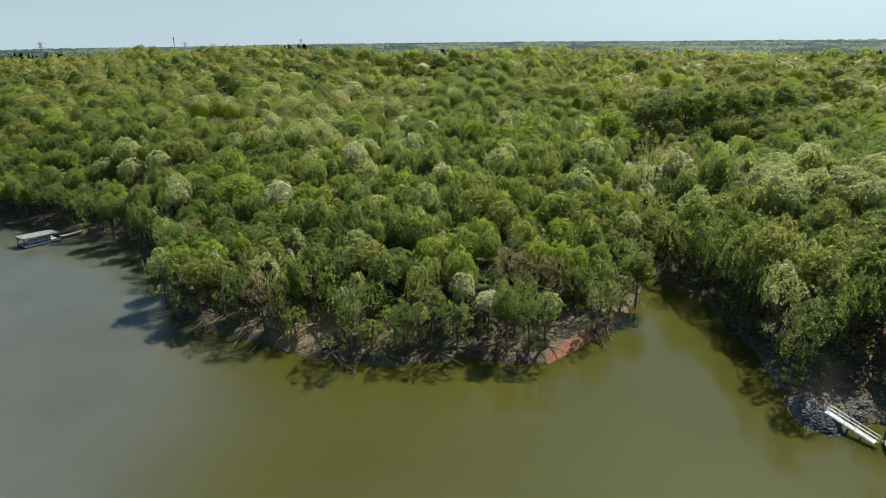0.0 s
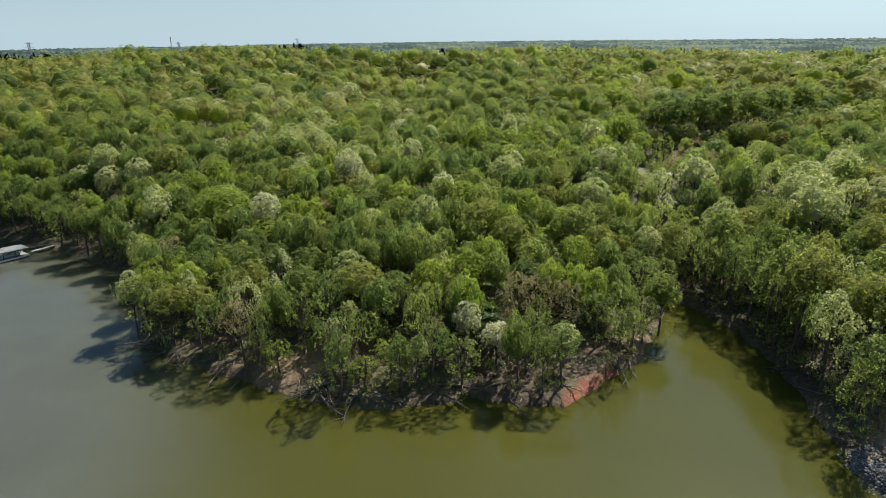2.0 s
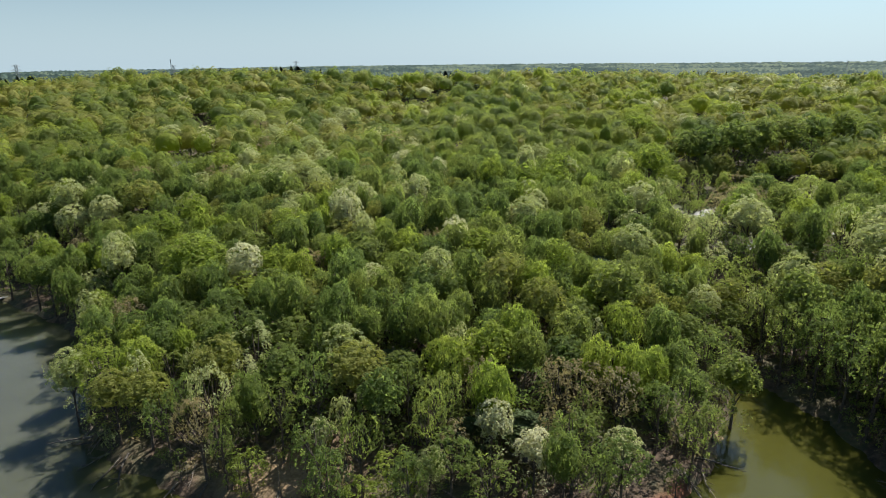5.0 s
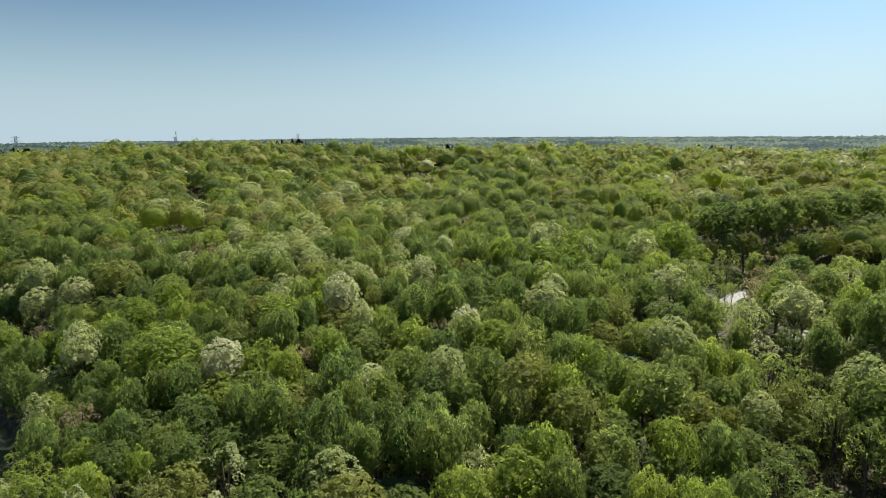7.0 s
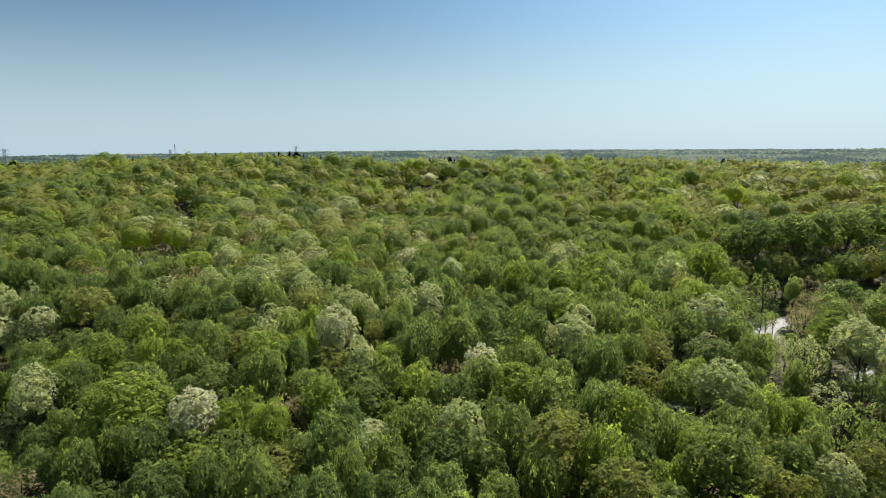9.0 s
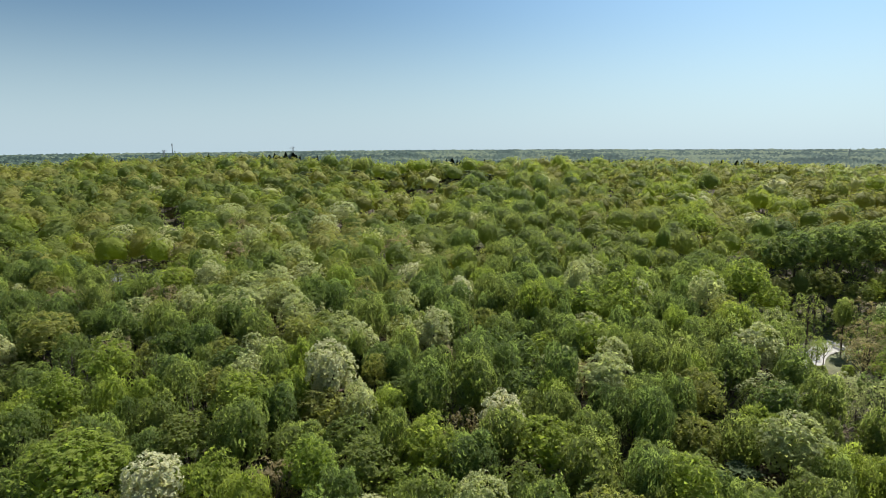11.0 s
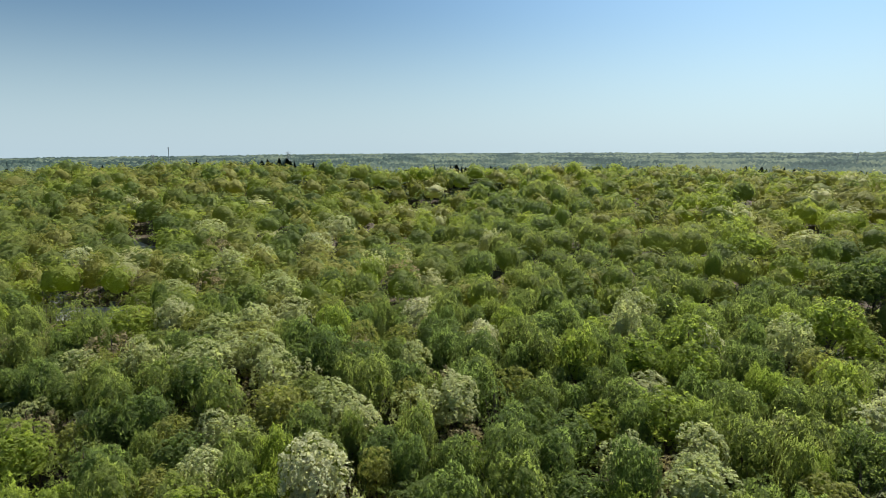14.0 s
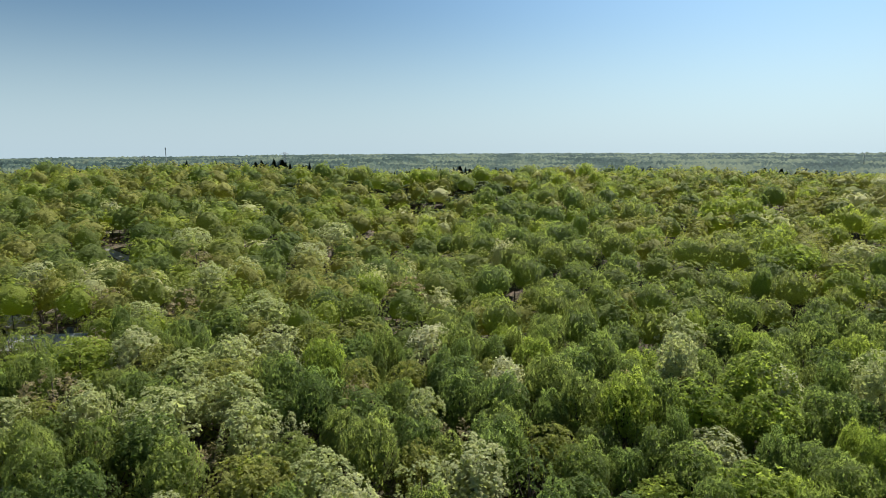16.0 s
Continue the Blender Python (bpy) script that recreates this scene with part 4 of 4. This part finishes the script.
def gangway():
    """A white railed gangway from the bank down to a floating dock."""
    a, b = Vector((57.2, 64.4, 1.6)), Vector((60.5, 57.9, 0.75))
    run = (b - a).length
    turn = (b - a).to_track_quat("X", "Z").to_matrix().to_4x4()
    g = thing("gangway", "white railed metal gangway leading down to the floating dock", "gangway", at=Matrix.Translation(a) @ turn)
    plank = box_mesh("plank", (0.36, 0.78, 0.05), WHITE_METAL, 0.01)
    for j in range(int(run / 0.4)):
        part("plank", plank, g, at=pose(0.2 + 0.4 * j, 0, 0.03))
    for side in (-0.44, 0.44):
        part("beam", rod((-0.1, side, -0.08), (run, side, -0.08), 0.10, WHITE_METAL, "beam"), g)
        part("handrail", rod((-0.1, side, 1.02), (run, side, 1.02), 0.055, WHITE_METAL, "handrail"), g)
        part("middle_rail", rod((-0.1, side, 0.52), (run, side, 0.52), 0.035, WHITE_METAL, "middle_rail"), g)
        post = rod((0, side, -0.1), (0, side, 1.02), 0.05, WHITE_METAL, "post")
        for j in range(6):
            part("post", post, g, at=pose(run * j / 5, 0, 0))
        part("end_post", rod((-0.05, side, -0.6), (-0.05, side, 1.7), 0.07, WHITE_METAL, "end_post"), g)
    for j in (1, 2, 3):
        part("pile", rod((run * j / 4, -0.5, -2.6), (run * j / 4, -0.5, -0.1), 0.11, DARK_WOOD, "pile"), g)
    dock = thing("floating_dock", "dark grey floating dock moored off the gangway", "dock", at=pose(65.2, 55.6, 0.35, 0, 0, -14))
    part("float", box_mesh("float", (8.0, 4.6, 0.5), DARK_WOOD, 0.06), dock, at=pose(0, 0, -0.05))
    board = box_mesh("board", (0.28, 4.6, 0.05), DECK, 0.008)
    for j in range(26):
        part("board", board, dock, at=pose(-3.9 + j * 0.305, 0, 0.24))
    for x in (-3.7, 3.7):
        for y in (-2.4, 2.4):
            part("mooring_pile", rod((x, y, -3), (x, y, 2.0), 0.14, DARK_WOOD, "mooring_pile", 8), dock)


gangway()


def covered_dock():
    """A boat dock under a flat grey roof, with a walkway to the bank."""
    d = thing("covered_dock", "covered boat dock with a flat grey roof and white edge", "boat dock", at=pose(-116.2, 153.0, 0.45, 0, 0, 54.5))
    part("float", box_mesh("float", (9.2, 4.8, 0.36), DARK_WOOD, 0.04), d, at=pose(0, 0, -0.12))
    board = box_mesh("board", (0.30, 4.8, 0.05), DECK, 0.008)
    for j in range(28):
        part("board", board, d, at=pose(-4.45 + j * 0.33, 0, 0.10))
    part("edge_board", box_mesh("edge_board", (9.3, 0.10, 0.42), WHITE_METAL, 0.02), d, "white fascia board", pose(0, -2.46, 0.02))
    part("edge_board", box_mesh("edge_board", (9.3, 0.10, 0.42), WHITE_METAL, 0.02), d, "white fascia board", pose(0, 2.46, 0.02))
    post = rod((0, 0, -2.4), (0, 0, 2.1), 0.09, DARK_WOOD, "post")
    for x in (-4.3, -1.45, 1.45, 4.3):
        for y in (-2.25, 2.25):
            part("post", post, d, at=pose(x, y, 0))
    bm = bmesh.new()
    box(bm, (9.4, 5.0, 0.22), (0, 0, 0), 0, 0.05)
    roof = part("roof", bm_mesh("roof", bm, ROOF_GREY), d, "flat grey metal roof", pose(0, 0, 2.2, 0, 2, 0))
    rib = box_mesh("rib", (0.06, 5.0, 0.05), ROOF_GREY)
    for j in range(16):
        part("rib", rib, roof, at=pose(-4.4 + j * 0.587, 0, 0.135))
    hull = bmesh.new()
    box(hull, (6.0, 1.9, 0.7), (0, 0, 0), 0, 0.2)
    boat = thing("boat", "white motor boat moored under the dock roof", "boat", at=pose(-116.2, 153.0, 0.98, 0, 0, 54.5))
    part("hull", bm_mesh("hull", hull, WHITE_METAL), boat)
    part("windscreen", box_mesh("windscreen", (0.08, 1.5, 0.45), GLASS, 0.02), boat, at=pose(0.6, 0, 0.55, 0, -25, 0))
    w = thing("walkway", "narrow wooden walkway from the bank to the covered dock", "walkway", at=pose(-112.4, 157.2, 0.75, 0, 0, 58))
    plank = box_mesh("plank", (0.34, 1.3, 0.06), DECK, 0.01)
    for j in range(32):
        part("plank", plank, w, at=pose(0.2 + j * 0.37, 0, 0.0))
    for side in (-0.6, 0.6):
        part("beam", rod((0, side, -0.12), (12, side, -0.12), 0.08, DARK_WOOD, "beam"), w)
        part("handrail", rod((0, side, 1.0), (12, side, 1.0), 0.05, DARK_WOOD, "handrail"), w)
        for j in range(6):
            part("post", rod((2.4 * j, side, -2.2), (2.4 * j, side, 1.0), 0.06, DARK_WOOD, "post"), w)


covered_dock()


def house(x, y, turn, size, wall_h, label, roof_material, down=0.0):
    """A pitched-roof house with walls, gables, windows and a door."""
    L, W = size
    z = float(land_z(x, y)) - down
    h = thing("house", label, "house", "houses in the woods", at=pose(x, y, z, 0, 0, turn))
    bm = bmesh.new()
    box(bm, (L, W, wall_h + 1.0), (0, 0, (wall_h - 1.0) / 2))
    part("wall", bm_mesh("wall", bm, SIDING), h)
    rise, over, t = W * 0.24, 0.5, 0.18
    for s in (1, -1):
        bm = bmesh.new()
        e = [(-L / 2 - over, 0, rise), (L / 2 + over, 0, rise), (L / 2 + over, s * (W / 2 + over), -rise * 2 * over / W), (-L / 2 - over, s * (W / 2 + over), -rise * 2 * over / W)]
        lo = [bm.verts.new(v) for v in e]
        hi = [bm.verts.new((v[0], v[1], v[2] + t)) for v in e]
        bm.faces.new(lo)
        bm.faces.new(hi[::-1])
        for j in range(4):
            bm.faces.new((lo[j], hi[j], hi[(j + 1) % 4], lo[(j + 1) % 4]))
        bmesh.ops.recalc_face_normals(bm, faces=bm.faces)
        part("roof", bm_mesh("roof", bm, roof_material), h, at=pose(0, 0, wall_h + 0.02))
    for s in (1, -1):
        bm = bmesh.new()
        v = [bm.verts.new((s * (L / 2 - 0.02), -W / 2, wall_h)), bm.verts.new((s * (L / 2 - 0.02), W / 2, wall_h)), bm.verts.new((s * (L / 2 - 0.02), 0, wall_h + rise))]
        u = [bm.verts.new(p.co - Vector((s * 0.15, 0, 0))) for p in v]
        bm.faces.new(v)
        bm.faces.new(u[::-1])
        for j in range(3):
            bm.faces.new((v[j], u[j], u[(j + 1) % 3], v[(j + 1) % 3]))
        bmesh.ops.recalc_face_normals(bm, faces=bm.faces)
        part("gable", bm_mesh("gable", bm, SIDING), h)
    pane, frame_m = box_mesh("pane", (1.1, 0.06, 1.2), GLASS), box_mesh("window_frame", (1.35, 0.08, 1.45), WHITE_METAL, 0.01)
    n = max(2, int(L / 3))
    for j in range(n):
        wdw = part("window", frame_m, h, at=pose(-L / 2 + L * (j + 0.5) / n, -W / 2 - 0.03, wall_h * 0.55))
        part("pane", pane, wdw, at=pose(0, -0.03, 0))
    part("chimney", box_mesh("chimney", (0.9, 0.9, 2.0), STONE, 0.03), h, at=pose(L * 0.28, W * 0.12, wall_h + rise + 0.2))


house(-88, 231, 6, (13, 6.5), 3.2, "long low house with a pale roof among the trees", ROOF_PALE)
house(-106, 246, -20, (7, 5), 3.0, "small house with a pale roof half hidden by trees", ROOF_PALE)
house(111, 362, 15, (12, 8), 4.2, "pale house on the wooded hillside", GRAVEL)
house(200, 303, -10, (14, 9), 4.0, "house with a pale roof beside a drive in the woods", GRAVEL)


def lane(name, label, points, width, material):
    """A lane laid on the ground, 5 cm proud of it."""
    pts = np.array(points, float)
    t = np.linspace(0, len(pts) - 1, 14 * (len(pts) - 1) + 1)
    line = np.stack([np.interp(t, range(len(pts)), pts[:, 0]), np.interp(t, range(len(pts)), pts[:, 1])], -1)
    way = np.gradient(line, axis=0)
    way /= np.linalg.norm(way, axis=1, keepdims=True)
    side = np.stack([-way[:, 1], way[:, 0]], -1)
    rows = []
    for s in np.linspace(-0.5, 0.5, 5):
        p = line + side * s * width * (1 + 0.12 * np.sin(t * 3)[:, None])
        rows.append(np.stack([p[:, 0], p[:, 1], land_z(p[:, 0], p[:, 1]) + 0.12 + 0.05 * (1 - 4 * s * s)], -1))
    v = np.concatenate(rows)
    n = len(line)
    f = [(r * n + j, r * n + j + 1, (r + 1) * n + j + 1, (r + 1) * n + j) for r in range(4) for j in range(n - 1)]
    thing(name, label, "lane", kind="structure", data=mesh_of(name, v, f, material, smooth=True))


lane("road_1", "pale gravel drive in a clearing of the woods", [(65, 187), (69, 193), (75, 200), (86, 210)], 4.6, GRAVEL)
lane("road_2", "pale gravel lane crossing a grassy clearing", [(70, 164), (77, 168), (88, 172), (104, 175)], 2.8, GRAVEL)
lane("road_3", "pale gravel road between the hillside trees", [(-107, 306), (-113, 310), (-120, 315), (-130, 321)], 4.5, GRAVEL)


def pylon(x, y, top):
    """A lattice power pylon with three pairs of arms."""
    z0 = float(land_z(x, y))
    H = top - z0
    p = thing("power_pylon", "grey steel lattice power pylon above the distant woods", "pylon", "power pylons", at=pose(x, y, z0, 0, 0, 12))
    w0, w1 = 3.6, 0.7

    def corner(k, f):
        w = w0 + (w1 - w0) * min(f / 0.75, 1.0)
        return np.array([(1, 1, -1, -1)[k] * w, (1, -1, -1, 1)[k] * w, f * H])

    for k in range(4):
        part("leg", mesh_of("leg", *tubes([([corner(k, f) for f in (0, 0.4, 0.75, 1.0)], [0.14] * 4)], 4), STEEL), p)
        braces = []
        for j in range(9):
            f0, f1 = j / 9, (j + 1) / 9
            braces += [([corner(k, f0), corner((k + 1) % 4, f1)], [0.09, 0.09]), ([corner((k + 1) % 4, f0), corner(k, f1)], [0.09, 0.09])]
        for brace in braces:
            part("brace", mesh_of("brace", *tubes([brace], 4), STEEL), p)
    for f, reach in ((0.80, 3.6), (0.88, 4.2), (0.97, 3.0)):
        arm = [([(-reach, 0, f * H), (0, 0, f * H + 1.2), (reach, 0, f * H)], [0.07, 0.11, 0.07]), ([(-reach, 0, f * H), (reach, 0, f * H)], [0.09, 0.09])]
        part("cross_arm", mesh_of("cross_arm", *tubes(arm, 4), STEEL), p)


pylon(-144.5, 645, 57.2)
pylon(-262, 640, 54.8)
pylon(-334, 520, 55.8)
pylon(844, 1350, 52.0)


def mast(x, y, top):
    z0 = float(land_z(x, y))
    m = thing("radio_mast", "thin grey radio mast on the skyline", "mast", at=pose(x, y, z0))
    part("pole", rod((0, 0, 0), (0, 0, top - z0), 1.1, STEEL, "pole"), m)
    part("antenna", rod((0, 0, top - z0 - 6), (0, 0, top - z0 + 2), 1.6, STEEL, "antenna"), m)


mast(-824, 1957, 70.0)

def far_canopy():
    """The wooded country beyond the ridge: an uneven sheet of crowns out to the skyline."""
    ang = np.radians(np.linspace(-42, 42, 640))
    far = 470 * (4900 / 470) ** np.linspace(0, 1, 150)
    A, R = np.meshgrid(ang, far)
    X, Y = -5 + R * np.sin(A), 40 + R * np.cos(A)
    rng = np.random.RandomState(5)
    D = np.full(X.shape, 100.0)
    Z = land_z(X, Y, D) + 13 + rng.uniform(0, 1, X.shape) ** 1.5 * np.interp(R, [470, 1500, 4900], [7, 10, 12]) + wave(X, Y, 130, 8) * 1.5
    n, m = X.shape
    idx = np.arange(n * m).reshape(n, m)
    faces = np.stack([idx[:-1, :-1], idx[:-1, 1:], idx[1:, 1:], idx[1:, :-1]], -1).reshape(-1, 4)
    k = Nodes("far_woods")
    # the blue-green cast of both ramps is distance haze mixed into the leaf colour
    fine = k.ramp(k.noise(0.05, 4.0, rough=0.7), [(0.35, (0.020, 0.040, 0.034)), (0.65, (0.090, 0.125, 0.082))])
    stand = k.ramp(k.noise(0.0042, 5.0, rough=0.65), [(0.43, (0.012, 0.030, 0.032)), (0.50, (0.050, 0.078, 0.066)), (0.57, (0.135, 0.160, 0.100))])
    hazy_tone = k.mix(0.7, fine, stand)
    k.link(hazy_tone, k.p.inputs["Base Color"])
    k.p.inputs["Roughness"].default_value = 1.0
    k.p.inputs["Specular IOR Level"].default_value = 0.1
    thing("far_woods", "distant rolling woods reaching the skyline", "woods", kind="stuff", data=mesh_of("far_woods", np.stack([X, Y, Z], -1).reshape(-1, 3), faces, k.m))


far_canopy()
